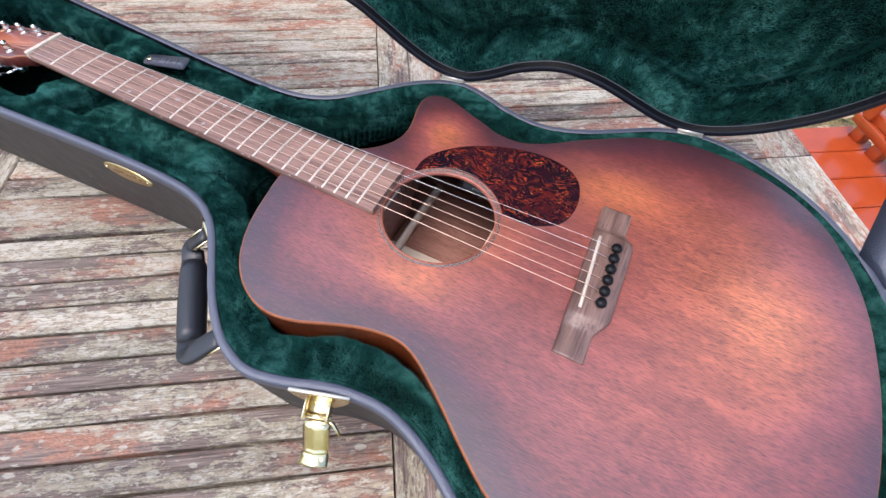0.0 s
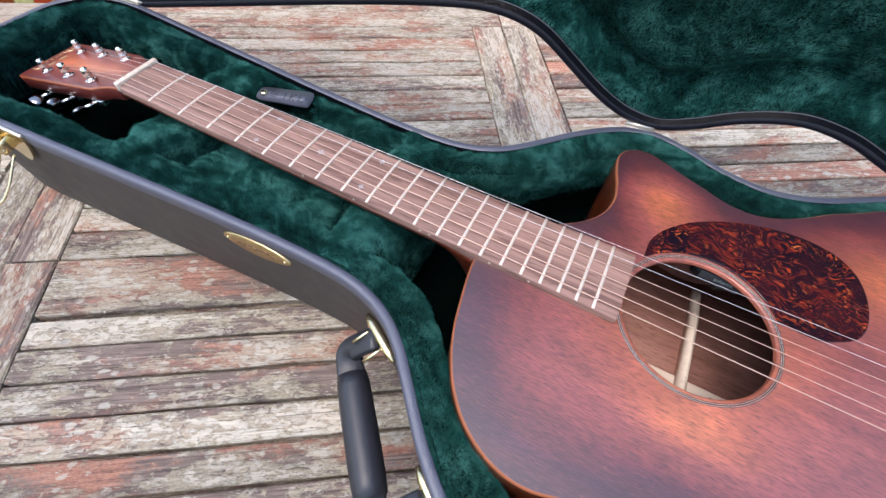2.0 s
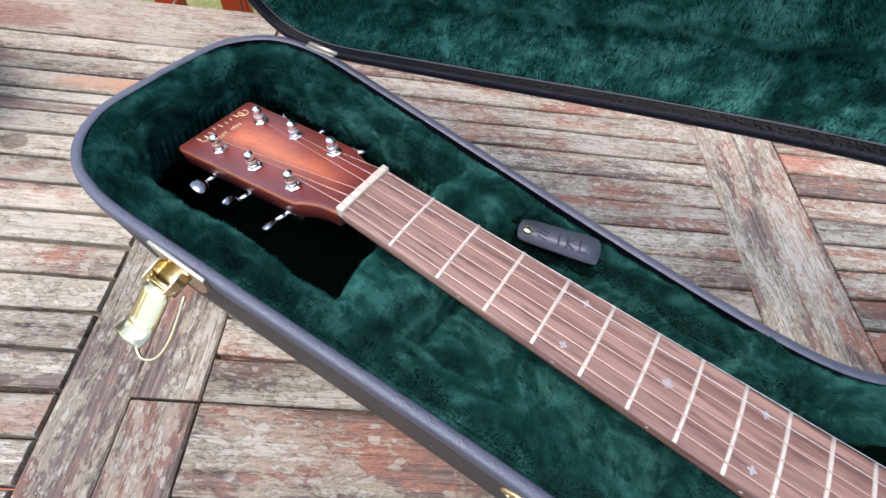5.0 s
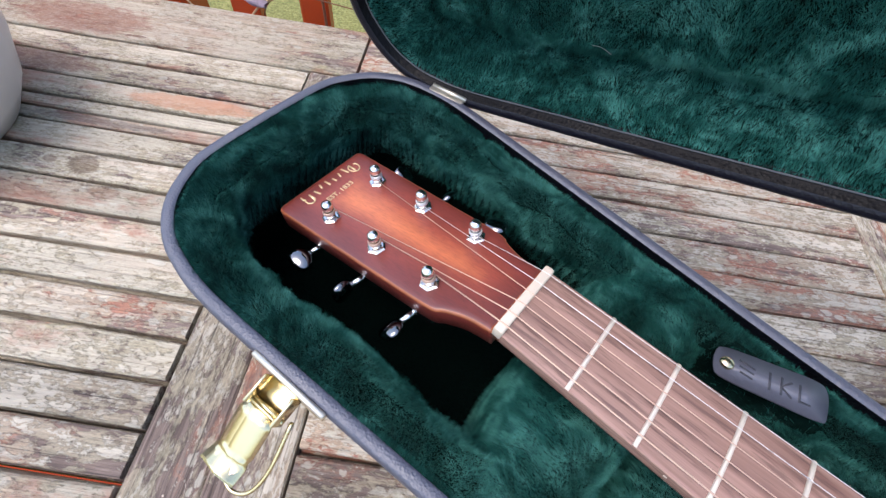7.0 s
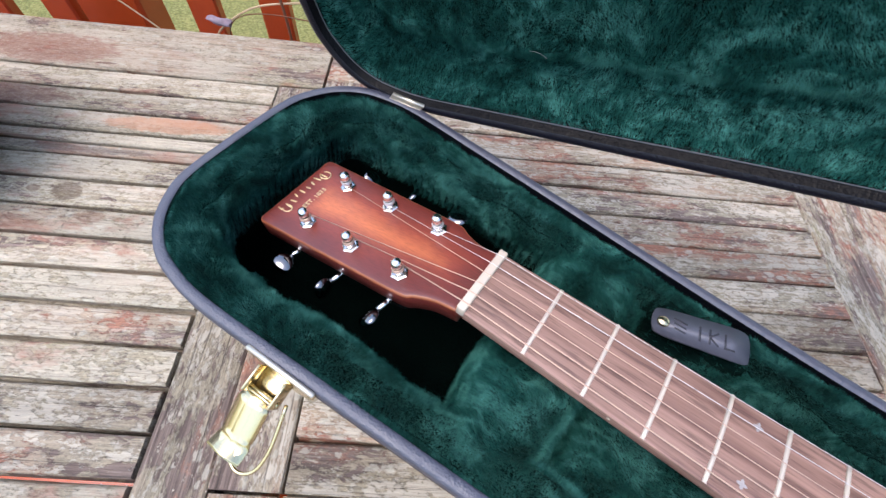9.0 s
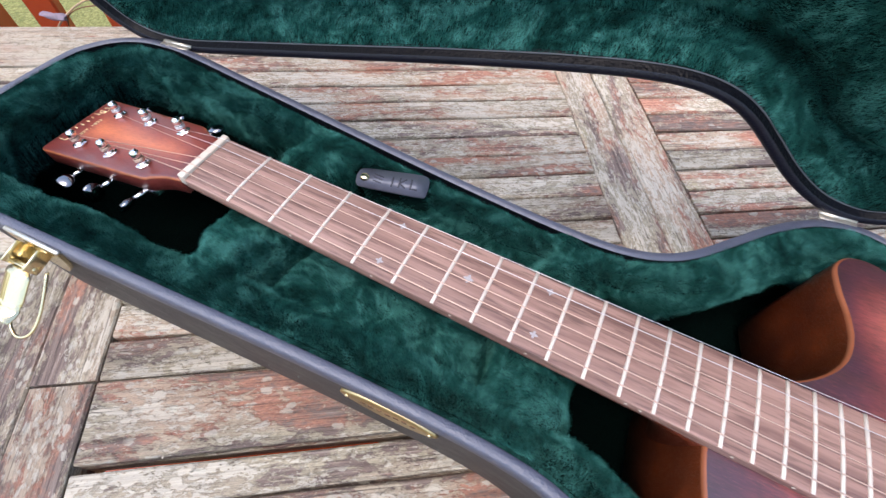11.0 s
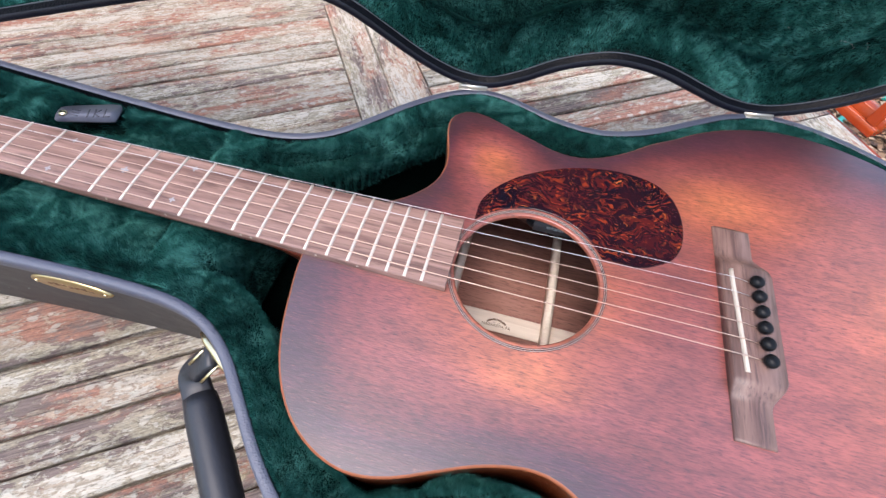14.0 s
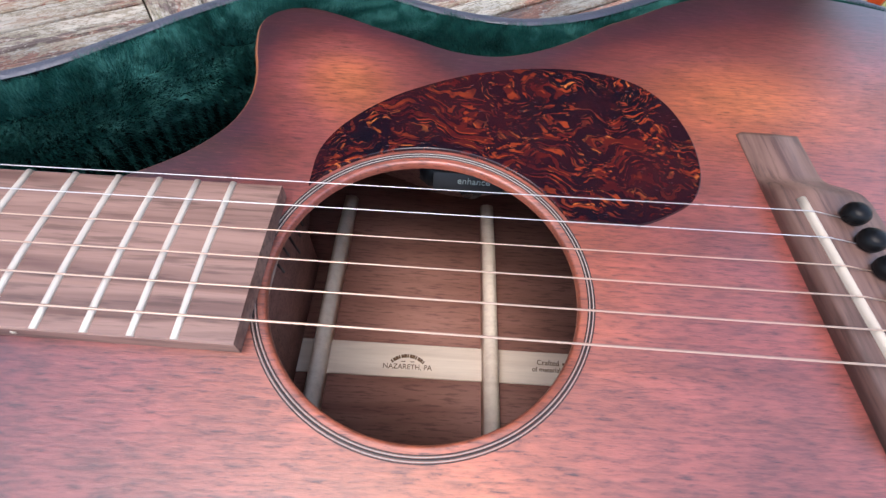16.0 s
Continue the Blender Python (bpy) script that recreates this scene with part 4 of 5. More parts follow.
    # fingerboard, frets, inlays
    rows = []
    for x in np.linspace(0.0, 0.4585, 40):
        h = half_width(x)
        rows.append([(x, -h, FB_Z - 0.0078), (x, -h, FB_Z - 0.0016), (x, -h + 0.0005, FB_Z - 0.0011), (x, -h * 0.5, FB_Z - 0.0003), (x, 0, FB_Z), (x, h * 0.5, FB_Z - 0.0003), (x, h - 0.0005, FB_Z - 0.0011), (x, h, FB_Z - 0.0016), (x, h, FB_Z - 0.0078)])
    board = part("fingerboard", loft(rows, True, (True, True)), M_FB, g, "brown rosewood fingerboard", smooth=False)
    for n in range(1, 21):
        x, h = fret_x(n), half_width(fret_x(n)) - 0.0003
        ring = []
        for y in np.linspace(-h, h, 9):
            z0 = FB_Z - 0.0011 * (y / h) ** 2
            ring.append([(x - 0.0012, y, z0 - 0.0003), (x - 0.0008, y, z0 + 0.0006), (x, y, z0 + 0.0009), (x + 0.0008, y, z0 + 0.0006), (x + 0.0012, y, z0 - 0.0003)])
        part("fret", loft(ring, True, (True, True)), M_FRET, board)
    star = []
    for k in range(16):
        a = 2 * math.pi * k / 16
        star.append((0.0030 * (1.0 if k % 4 == 0 else 0.72 if k % 2 else 0.45) * math.cos(a), 0.0030 * (1.0 if k % 4 == 0 else 0.72 if k % 2 else 0.45) * math.sin(a)))
    bm = bmesh.new()
    bm.faces.new([bm.verts.new((x, y, 0.0002)) for x, y in star])
    dot = mesh_of(bm, M_PEARL, False)
    for n, y in ((5, -0.0145), (5, 0.0155), (7, 0.0), (9, -0.0150), (9, 0.0160)):
        size = 1.15 if n == 7 else 0.9
        x = (fret_x(n - 1) + fret_x(n)) / 2
        z0 = FB_Z - 0.0011 * (y / half_width(x)) ** 2
        part("inlay", dot, M_PEARL, board, m=pose(x, y, z0) @ Matrix.Diagonal((size, size, 1, 1)))
    sd = mesh_of(lathe([(0.0009, 0.0), (0.0009, 0.0002)], None, 10), M_BONE)
    for n in (3, 5, 7, 9, 12, 15, 17):
        for dx in ((-0.004, 0.004) if n == 12 else (0,)):
            x = (fret_x(n - 1) + fret_x(n)) / 2 + dx
            part("side_dot", sd, M_BONE, board, m=pose(x, -half_width(x) - 0.0001, FB_Z - 0.0042, 90, 0, 0))
    part("nut", box((0.0052, 0.0452, 0.0086), 0.0009, pose(-0.0024, 0, FB_Z - 0.0022), 2), M_BONE, g, "white bone nut")
    # neck: rounded section, flaring into the heel
    rows = []
    for x in np.linspace(-0.006, 0.372, 50):
        h = half_width(max(0, x)) - 0.0004
        d = 0.0135 + 0.0035 * x / 0.35
        k = max(0, (x - 0.312) / 0.045)
        d += 0.075 * min(1, k) ** 2.2
        wk = 1 - 0.35 * min(1, k)
        rows.append([(x, math.copysign(abs(math.cos(a)) ** 0.8, math.cos(a)) * h * (1 - (1 - wk) * max(0, -math.sin(a))), FB_Z - 0.0076 + d * math.sin(a)) for a in np.linspace(math.pi, 2 * math.pi, 17)])
    part("neck", loft(rows, True, (True, True)), M_NECK, g, "dark stained mahogany neck")
    # headstock, tipped back from the nut
    hs = pose(-0.005, -0.0006, FB_Z - 0.0035, 0, 13.0, 180)
    half = [(0.0, 0.0222), (0.014, 0.0235), (0.026, 0.0275), (0.034, 0.0305), (0.08, 0.0322), (0.142, 0.0342), (0.1500, 0.0344), (0.1535, 0.0338), (0.1550, 0.0318)]
    o = even(curve([(x, -y) for x, y in half], 5), 60, False)
    outline = np.vstack([o, o[::-1] * [1, -1]])
    outline = even(outline, 200)
    rings = [at_z(inward(outline, 0.002), -0.0140), at_z(outline, -0.0125), at_z(outline, -0.0014), at_z(inward(outline, 0.0005), -0.0003), at_z(inward(outline, 0.0014), 0.0)]
    bm = loft(rings, True, (True, False))
    core = [at_z(outline * [0.0, 0.0] + np.column_stack([np.clip(outline[:, 0], 0.02, 0.136), outline[:, 1] * 0]), 0.0)]
    edge = rings[4]
    steps = [edge * (1 - t) + core[0] * t for t in np.linspace(0, 1, 9)]
    loft(steps, True, bm=bm)
    bmesh.ops.remove_doubles(bm, verts=bm.verts, dist=0.00005)
    head = part("headstock", bm, M_HEAD, g, "sunburst mahogany headstock with gold lettering", m=hs)
    store_edge(head.data, outline)
    part("edge", loft([at_z(inward(outline, -0.00008), -0.0016), at_z(inward(outline, -0.00006), -0.0013), at_z(inward(outline, 0.00042), -0.00022), at_z(inward(outline, 0.0010), -0.00002)]), M_EDGE, head, "thin amber rubbed edge", m=hs)
    # gold maker's mark as plain strokes, and the line below it
    for k in range(9):
        y = -0.0195 + 0.0049 * k
        tall = (0.0075, 0.0070, 0.0042, 0.0040, 0.0055, 0.0042, 0.0055, 0.0066, 0.0042)[k]
        part("gold_mark", box((tall, 0.0011, 0.0003), 0, hs @ pose(0.1445 - 0.5 * tall + 0.0048 + 0.0014 * math.sin(1.7 * k), y, 0.0002, 0, 0, 12 * math.sin(2.3 * k))), M_GOLD, head)
    for k, (x, y, r) in enumerate(((0.1445, -0.0205, 0.0044), (0.1440, 0.0170, 0.0036))):
        a = np.linspace(0.6, 5.6, 24)
        pts = [hs @ Vector((x + r * math.cos(t), y + r * 0.8 * math.sin(t), 0.0002)) for t in a]
        part("gold_mark", tube(pts, 0.00045, 6), M_GOLD, head)
    ledge = part("lettering", text_mesh("EST. 1833", 0.0052, hs @ pose(0.1345, 0.0, 0.0002, 0, 0, -90)), M_GOLD, head)
    ledge.data.materials.append(M_GOLD)
    # tuners
    PEG = -0.0175
    for sgn in (-1, 1):
        for k, x in enumerate(POSTS):
            y = 0.0194 * sgn
            t = part("tuner", lathe([(0.0052, 0), (0.0056, 0.0004), (0.0056, 0.0016), (0.0044, 0.0022)], hs @ pose(x, y, 0, 0, 0, 20 * k), 6), M_CHROME, g, "chrome tuning machine", smooth=False)
            part("post", lathe([(0.0031, 0.0), (0.0031, 0.0042), (0.0025, 0.0053), (0.0025, 0.0061), (0.0033, 0.0070), (0.0033, 0.0098), (0.0027, 0.0111), (0.0012, 0.0117)], hs @ pose(x, y, 0.0018), 18), M_CHROME, t)
            coil = [hs @ Vector((x + 0.0034 * math.cos(a), y + 0.0034 * math.sin(a), 0.0055 + 0.0007 * a / 6.28)) for a in np.linspace(0, 18, 50)]
            part("winding", tube(coil, 0.0004, 5), M_BRONZE if sgn > 0 else M_STEEL, t)
            part("housing", box((0.015, 0.011, 0.009), 0.0022, hs @ pose(x, 0.0245 * sgn, PEG), 2), M_CHROME, t)
            part("shaft", tube([hs @ Vector((x + 0.004, 0.028 * sgn, PEG)), hs @ Vector((x + 0.006, 0.040 * sgn, PEG))], 0.0018, 10), M_CHROME, t)
            turn = (20, 70, -35)[k] + 15 * sgn
            bt = hs @ pose(x + 0.0065, 0.0452 * sgn, PEG, 0, turn, 0)
            bm = lathe([(0.0014, -0.0066), (0.0046, -0.0058), (0.0072, -0.0026), (0.0081, 0.0010), (0.0075, 0.0043), (0.0048, 0.0063), (0.0016, 0.0068)], pose(0, 0, 0, 90 * -sgn, 0, 0), 20)
            bmesh.ops.scale(bm, vec=(1, 1, 0.42), verts=bm.verts)
            bm.transform(bt)
            part("button", bm, M_CHROME_SHADED, t, "chrome button")
    # strings
    order = [(POSTS[0], -1), (POSTS[1], -1), (POSTS[2], -1), (POSTS[2], 1), (POSTS[1], 1), (POSTS[0], 1)]
    gauges = (0.00034, 0.00038, 0.00048, 0.00056, 0.00066, 0.00078)
    for k in range(6):
        x, sgn = order[k]
        yn = 0.0182 - 0.00728 * k
        p0 = hs @ Vector((x, 0.0194 * sgn + (-0.003 * sgn), 0.0068))
        pts = [p0, Vector((-0.0024, yn, FB_Z + 0.0024)), Vector((0.20, yn + (ys[k] - yn) * 0.31, FB_Z + 0.0030)), Vector((0.6490 + 0.0008 * k, ys[k], TOP_Z + 0.0100)), Vector((0.6640 + 0.0004 * k, ys[k], TOP_Z + 0.0070))]
        part("string", tube(pts, gauges[k] * 0.52, 6), M_STEEL if k < 2 else M_BRONZE, g, "plain steel string" if k < 2 else "bronze-wound string")


# ---- case ----
RIM_Z, HINGE_Z = 0.8595, 0.8592
HALF = [(-0.2060, 0.045), (-0.1985, 0.066), (-0.187, 0.082), (-0.170, 0.094), (-0.150, 0.1000), (-0.12, 0.1025), (-0.05, 0.0985), (0.03, 0.0935), (0.13, 0.0870), (0.21, 0.0835), (0.262, 0.0835), (0.293, 0.0875), (0.316, 0.0965), (0.334, 0.1100), (0.352, 0.1290),
        (0.376, 0.1550), (0.398, 0.1745), (0.420, 0.1880), (0.447, 0.1950), (0.478, 0.1890), (0.512, 0.1770), (0.546, 0.1725), (0.572, 0.1770), (0.602, 0.1900), (0.637, 0.2120), (0.667, 0.2300),
        (0.700, 0.2410), (0.730, 0.2410), (0.763, 0.2330), (0.792, 0.2200), (0.818, 0.2050), (0.844, 0.1830), (0.868, 0.1540), (0.889, 0.1150), (0.902, 0.0640)]
CASE = even(curve([(x, -y) for x, y in HALF] + [(0.907, 0.0)] + HALF[::-1] + [(-0.2075, 0.0)], 8, True), 460)
AXIS_A, AXIS_B = Vector((-0.135, 0.1035, HINGE_Z)), Vector((0.715, 0.2420, HINGE_Z))
LID_OPEN = 83.2


def wave(poly, amp, seed):
    """A slow in-and-out unevenness along a ring."""
    k = np.arange(len(poly)) / len(poly) * 2 * math.pi
    return amp * (np.sin(23 * k + seed) + 0.7 * np.sin(41 * k + 2 * seed) + 0.5 * np.sin(67 * k + 3 * seed))


def pile_ring(off, z, amp, seed, drop=0.0, grow=0.0):
    o = np.array([inward(CASE, off)])[0]
    t = np.roll(CASE, -1, 0) - np.roll(CASE, 1, 0)
    t /= np.linalg.norm(t, axis=1)[:, None]
    o = o + wave(CASE, amp, seed)[:, None] * np.column_stack([-t[:, 1], t[:, 0]])
    if grow:
        room = np.clip(edge_distance(CASE, OUTLINE) - 0.037, 0, 0.013) * np.clip((CASE[:, 0] - 0.36) / 0.03, 0, 1)
        o = o + (grow * np.convolve(np.r_[room[-6:], room, room[:6]], np.ones(13) / 13, "valid"))[:, None] * np.column_stack([-t[:, 1], t[:, 0]])
    far = np.clip((CASE[:, 1] - 0.02) / 0.05, 0, 1) * np.clip((0.36 - CASE[:, 0]) / 0.12, 0, 1) * drop
    return at_z(o, z + wave(CASE, amp * 0.7, seed + 1.3) - far)


def latch(case, at, yaw, flap_turn, shift, label, wire=True):
    """A brass drawbolt: plate on the wall, hanging flap, wire bail."""
    m = pose(*at, 0, 0, yaw)
    plate = [(0.0225, -0.002), (0.021, -0.010), (0.012, -0.026), (0.0, -0.036), (-0.012, -0.026), (-0.021, -0.010), (-0.0225, -0.002)]
    bm = bmesh.new()
    ring = curve(plate, 4)
    front = [bm.verts.new(m @ Vector((x, -0.0008, z))) for x, z in ring]
    rear = [bm.verts.new(m @ Vector((x, 0.002, z))) for x, z in ring]
    bm.faces.new(front)
    bm.faces.new(rear[::-1])
    for i in range(len(ring)):
        j = (i + 1) % len(ring)
        bm.faces.new((front[i], rear[i], rear[j], front[j]))
    l = part("latch", bm, M_BRASS, case, label, smooth=False)
    part("hook_edge", box((0.046, 0.0030, 0.0024), 0.0007, m @ pose(0, 0.0006, 0.0002)), M_HINGE, l)
    h = m @ pose(shift * 0.5, -0.008, -0.010, 14, 0, 0)
    part("housing", box((0.019, 0.013, 0.0016), 0.0004, h @ pose(0, 0, -0.0052)), M_BRASS, l)
    for sx in (-1, 1):
        part("lug", box((0.0016, 0.015, 0.0110), 0.0005, h @ pose(0.0090 * sx, -0.0005, 0)), M_BRASS, l)
    part("cross_pin", tube([h @ Vector((-0.0105, -0.005, -0.001)), h @ Vector((0.0105, -0.005, -0.001))], 0.0013, 10), M_BRASS, l)
    part("lip_plate", box((0.017, 0.0014, 0.0075), 0.0004, h @ pose(0, -0.0066, -0.002, -10, 0, 0)), M_BRASS, l)
    f = m @ pose(shift, -0.014, -0.016, flap_turn, 0, 0)
    rows = []
    for t in np.linspace(0, 1, 34):
        w = 0.0058 + 0.0044 * min(1, t / 0.14) ** 0.5 - 0.0007 * math.exp(-((t - 0.74) / 0.06) ** 2) + 0.0009 * max(0, (t - 0.74) / 0.26)
        curl = -0.0008 * math.exp(-((t - 0.74) / 0.03) ** 2) - 0.0062 * max(0, (t - 0.74) / 0.26) ** 1.6
        dome = 0.0034 * min(1, t / 0.12) * (1 - 0.55 * max(0, (t - 0.74) / 0.26))
        rows.append([f @ Vector((x * w, -0.0008 + curl - dome * (1 - x ** 4) - s * 0.0010, -0.035 * t)) for x, s in ((-1, 0), (-0.93, 0), (-0.8, 0), (-0.55, 0), (-0.25, 0), (0.25, 0), (0.55, 0), (0.8, 0), (0.93, 0), (1, 0), (1, 1), (0, 1), (-1, 1))])
    part("flap", loft(rows, True, (True, True)), M_BRASS, l, "polished brass flap hanging open")
    if not wire:
        part("arm", tube([m @ Vector(q) for q in ((0.004, -0.012, -0.018), (0.011, -0.015, -0.021), (0.017, -0.021, -0.024))], [0.0016, 0.0018, 0.0012], 8), M_BRASS, l, "short brass wire arm")
        return l
    pts = [(-0.009, -0.010, -0.018), (-0.012, -0.032, -0.036), (-0.009, -0.045, -0.046), (0.0, -0.050, -0.049), (0.009, -0.045, -0.046), (0.012, -0.032, -0.036), (0.009, -0.010, -0.018)]
    part("bail", tube([m @ Vector(p) for p in curve(pts, 6)], 0.0011, 8), M_BRASS, l, "bent brass wire bail")
    return l


def build_case():
    case = thing("guitar_case", (0.35, 0, TABLE_Z), "open charcoal guitar case lined with dark green plush", "guitar case")
    low = TABLE_Z + 0.0015
    def clear_of_tag(c):
        t = radians(17)
        u, v = (c[:, 0] - 0.1145) * math.cos(t) + (c[:, 1] - 0.0580) * math.sin(t), -(c[:, 0] - 0.1145) * math.sin(t) + (c[:, 1] - 0.0580) * math.cos(t)
        return np.where((abs(u) < 0.030) & (abs(v) < 0.013), 0.02, 1.0)
    # base
    rings = [at_z(inward(CASE, 0.030), low), at_z(inward(CASE, 0.016), low), at_z(inward(CASE, 0.0105), low + 0.003), at_z(inward(CASE, 0.0080), low + 0.010), at_z(inward(CASE, 0.004), 0.795), at_z(inward(CASE, 0.0006), RIM_Z - 0.012)]
    part("base_shell", loft(rings, True, (True, False)), M_SHELL, case, "charcoal textured vinyl shell")
    rings = [at_z(inward(CASE, 0.0008), RIM_Z - 0.0122), at_z(CASE, RIM_Z - 0.011), at_z(CASE, RIM_Z - 0.003), at_z(inward(CASE, 0.0008), RIM_Z - 0.0007), at_z(inward(CASE, 0.0020), RIM_Z), at_z(inward(CASE, 0.0062), RIM_Z), at_z(inward(CASE, 0.0072), RIM_Z - 0.0009)]
    part("base_rim", loft(rings), M_RIM, case, "blue-black vinyl rim")
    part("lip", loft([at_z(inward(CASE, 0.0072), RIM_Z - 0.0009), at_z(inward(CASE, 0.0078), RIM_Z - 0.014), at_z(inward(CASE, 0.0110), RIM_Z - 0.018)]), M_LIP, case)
    rings = [pile_ring(0.0084, RIM_Z - 0.0065, 0.0002, 1, 0.005), pile_ring(0.0104, RIM_Z - 0.0024, 0.0005, 2, 0.0046), pile_ring(0.0215, RIM_Z - 0.0022, 0.0012, 3, 0.0026, 0.35), pile_ring(0.0290, RIM_Z - 0.006, 0.0020, 4, 0.003, 0.75), pile_ring(0.0325, RIM_Z - 0.020, 0.0022, 5, 0.0, 0.9),
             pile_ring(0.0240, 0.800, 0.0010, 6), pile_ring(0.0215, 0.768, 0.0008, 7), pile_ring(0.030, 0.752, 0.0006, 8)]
    floor = part("floor_lining", loft(rings[5:], True, (False, True)), M_PLUSH_SHADED, case, "green plush in the case's depth with its shade painted in")
    bmesh_fix(floor)
    lining = part("base_lining", loft(rings[:6]), M_PLUSH_ROOTS, case, "deep green plush lining")
    bmesh_fix(lining)
    # pile thins with depth, so the dark backing adds painted shade below
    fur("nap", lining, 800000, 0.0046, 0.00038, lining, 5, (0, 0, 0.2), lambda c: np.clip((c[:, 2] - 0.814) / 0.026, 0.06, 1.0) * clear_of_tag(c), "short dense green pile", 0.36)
    # neck support and compartment lid

    nx, ny = 120, 66
    x0, x1, yw = 0.017, 0.294, 0.0745
    bm = bmesh.new()
    grid = []
    for i in range(nx):
        row = []
        for j in range(ny):
            s, t = i / (nx - 1), 2 * j / (ny - 1) - 1
            x = x0 + (x1 - x0) * s
            y = yw * t * (1.0 + 0.10 * max(0, 1 - s * 2.2))
            pad = min(1, max(0, 1 - ((x - 0.044 - 0.10 * y) / 0.037) ** 4) + max(0, 1 - ((x - 0.268) / 0.034) ** 4))
            h = 0.838 + 0.0195 * pad + 0.007 * noise.noise((x * 15, y * 15, 1.0)) + 0.004 * noise.noise((x * 60, y * 60, 4.0))
            h -= 0.016 * math.exp(-((x - 0.084 - 0.12 * y) / 0.005) ** 2) + 0.014 * math.exp(-((x - 0.232 + 0.10 * y) / 0.005) ** 2)
            h -= (1 - pad) * (0.016 * math.exp(-((abs(y) - 0.066) / 0.0045) ** 2) - 0.005 * math.exp(-((abs(y) - 0.048) / 0.012) ** 2))
            h = min(h, FB_Z - 0.024 if abs(y) < 0.026 else h)
            h = min(h, 0.8505) if abs(x - 0.1145) < 0.034 and y > 0.04 else h
            end = min(s, 1 - s) * (x1 - x0)
            if end < 0.024:
                h -= 0.088 * (1 - math.sqrt(max(0, 1 - (1 - end / 0.024) ** 2.4)))
            x += (0.006 * noise.noise((y * 30, 3.0, s)) - 0.006 * (1 - s) * (1 - (y / 0.08) ** 2)) * (1 if end < 0.03 else 0)
            row.append(bm.verts.new((x, y, h)))
        grid.append(row)
    for i in range(nx - 1):
        for j in range(ny - 1):
            bm.faces.new((grid[i][j], grid[i + 1][j], grid[i + 1][j + 1], grid[i][j + 1]))
    block = part("neck_support", bm, M_PLUSH_ROOTS, case, "green plush neck support and compartment lid")
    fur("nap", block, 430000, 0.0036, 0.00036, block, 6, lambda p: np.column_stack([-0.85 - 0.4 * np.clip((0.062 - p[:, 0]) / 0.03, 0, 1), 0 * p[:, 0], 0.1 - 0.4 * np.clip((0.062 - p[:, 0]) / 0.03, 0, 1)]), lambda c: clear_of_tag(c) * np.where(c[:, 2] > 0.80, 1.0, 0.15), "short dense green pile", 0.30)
    # leather pull tag with a snap
    tg = pose(0.1145, 0.0580, 0.8570, 5, -2, 15.7) @ Matrix.Diagonal((0.87, 0.82, 1, 1))
    o = even(curve([(-0.026, -0.010), (-0.031, -0.005), (-0.031, 0.005), (-0.026, 0.010), (0.0, 0.0115), (0.025, 0.012), (0.031, 0.007), (0.031, -0.008), (0.027, -0.012), (0.0, -0.0115)], 6, True), 80)
    tag = part("pull_tag", slab(o, -0.0006, 0.0006, 0.0003), M_TAG, case, "grey-blue leather pull tag with embossed marks", m=tg)
    part("snap", lathe([(0.0042, 0.0008), (0.0042, 0.0016), (0.0032, 0.0026), (0.0012, 0.0030)], tg @ pose(-0.0245, 0, 0), 18), M_BRASS, tag, "small brass snap")
    for k in range(3):
        part("mark", box((0.0095 - 0.001 * k, 0.0012, 0.0003), 0, tg @ pose(-0.0130, 0.0045 - 0.0036 * k, 0.0006, 0, 0, -14)), M_TAGMARK, tag)
    for x, y, lx, ly, r in ((0.0, 0.0, 0.0014, 0.0115, 0), (0.0065, 0.0, 0.0014, 0.0115, 0), (0.0095, 0.0025, 0.007, 0.0013, 40), (0.0095, -0.0030, 0.007, 0.0013, -40), (0.0165, 0.0, 0.0014, 0.0115, 0), (0.0195, -0.005, 0.006, 0.0013, 0)):
        part("mark", box((lx, ly, 0.0003), 0, tg @ pose(x, y, 0.0006, 0, 0, r)), M_TAGMARK, tag)
    # lid: built closed, swung up about the hinge line
    d = (AXIS_B - AXIS_A).normalized()
    swing = Matrix.Translation(AXIS_A) @ Matrix.Rotation(radians(-LID_OPEN), 4, d) @ Matrix.Translation(Vector((-d.y, d.x, 0)) * 0.0025 - AXIS_A)
    sag = Vector((0.78, 0.25, HINGE_Z))
    swing = Matrix.Translation(sag) @ Matrix.Rotation(radians(-0.48), 4, "Y") @ Matrix.Translation(-sag) @ swing
    z = HINGE_Z

    def up(rings):
        return [[swing @ Vector(p) for p in r] for r in rings]
    part("lid_shell", loft(up([at_z(inward(CASE, 0.0006), z + 0.012), at_z(inward(CASE, 0.002), z + 0.040), at_z(inward(CASE, 0.008), z + 0.056), at_z(inward(CASE, 0.020), z + 0.064), at_z(inward(CASE, 0.034), z + 0.066)]), True, (False, True)), M_SHELL, case, "charcoal vinyl lid standing open")
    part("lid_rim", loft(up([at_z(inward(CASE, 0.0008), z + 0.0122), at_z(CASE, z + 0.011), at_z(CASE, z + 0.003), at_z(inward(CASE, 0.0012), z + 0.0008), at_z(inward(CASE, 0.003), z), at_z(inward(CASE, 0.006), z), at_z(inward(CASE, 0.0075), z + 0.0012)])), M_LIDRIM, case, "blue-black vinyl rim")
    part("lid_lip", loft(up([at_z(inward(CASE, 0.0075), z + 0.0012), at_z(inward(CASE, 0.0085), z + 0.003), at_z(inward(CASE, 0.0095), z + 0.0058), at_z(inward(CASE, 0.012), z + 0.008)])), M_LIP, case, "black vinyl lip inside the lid")
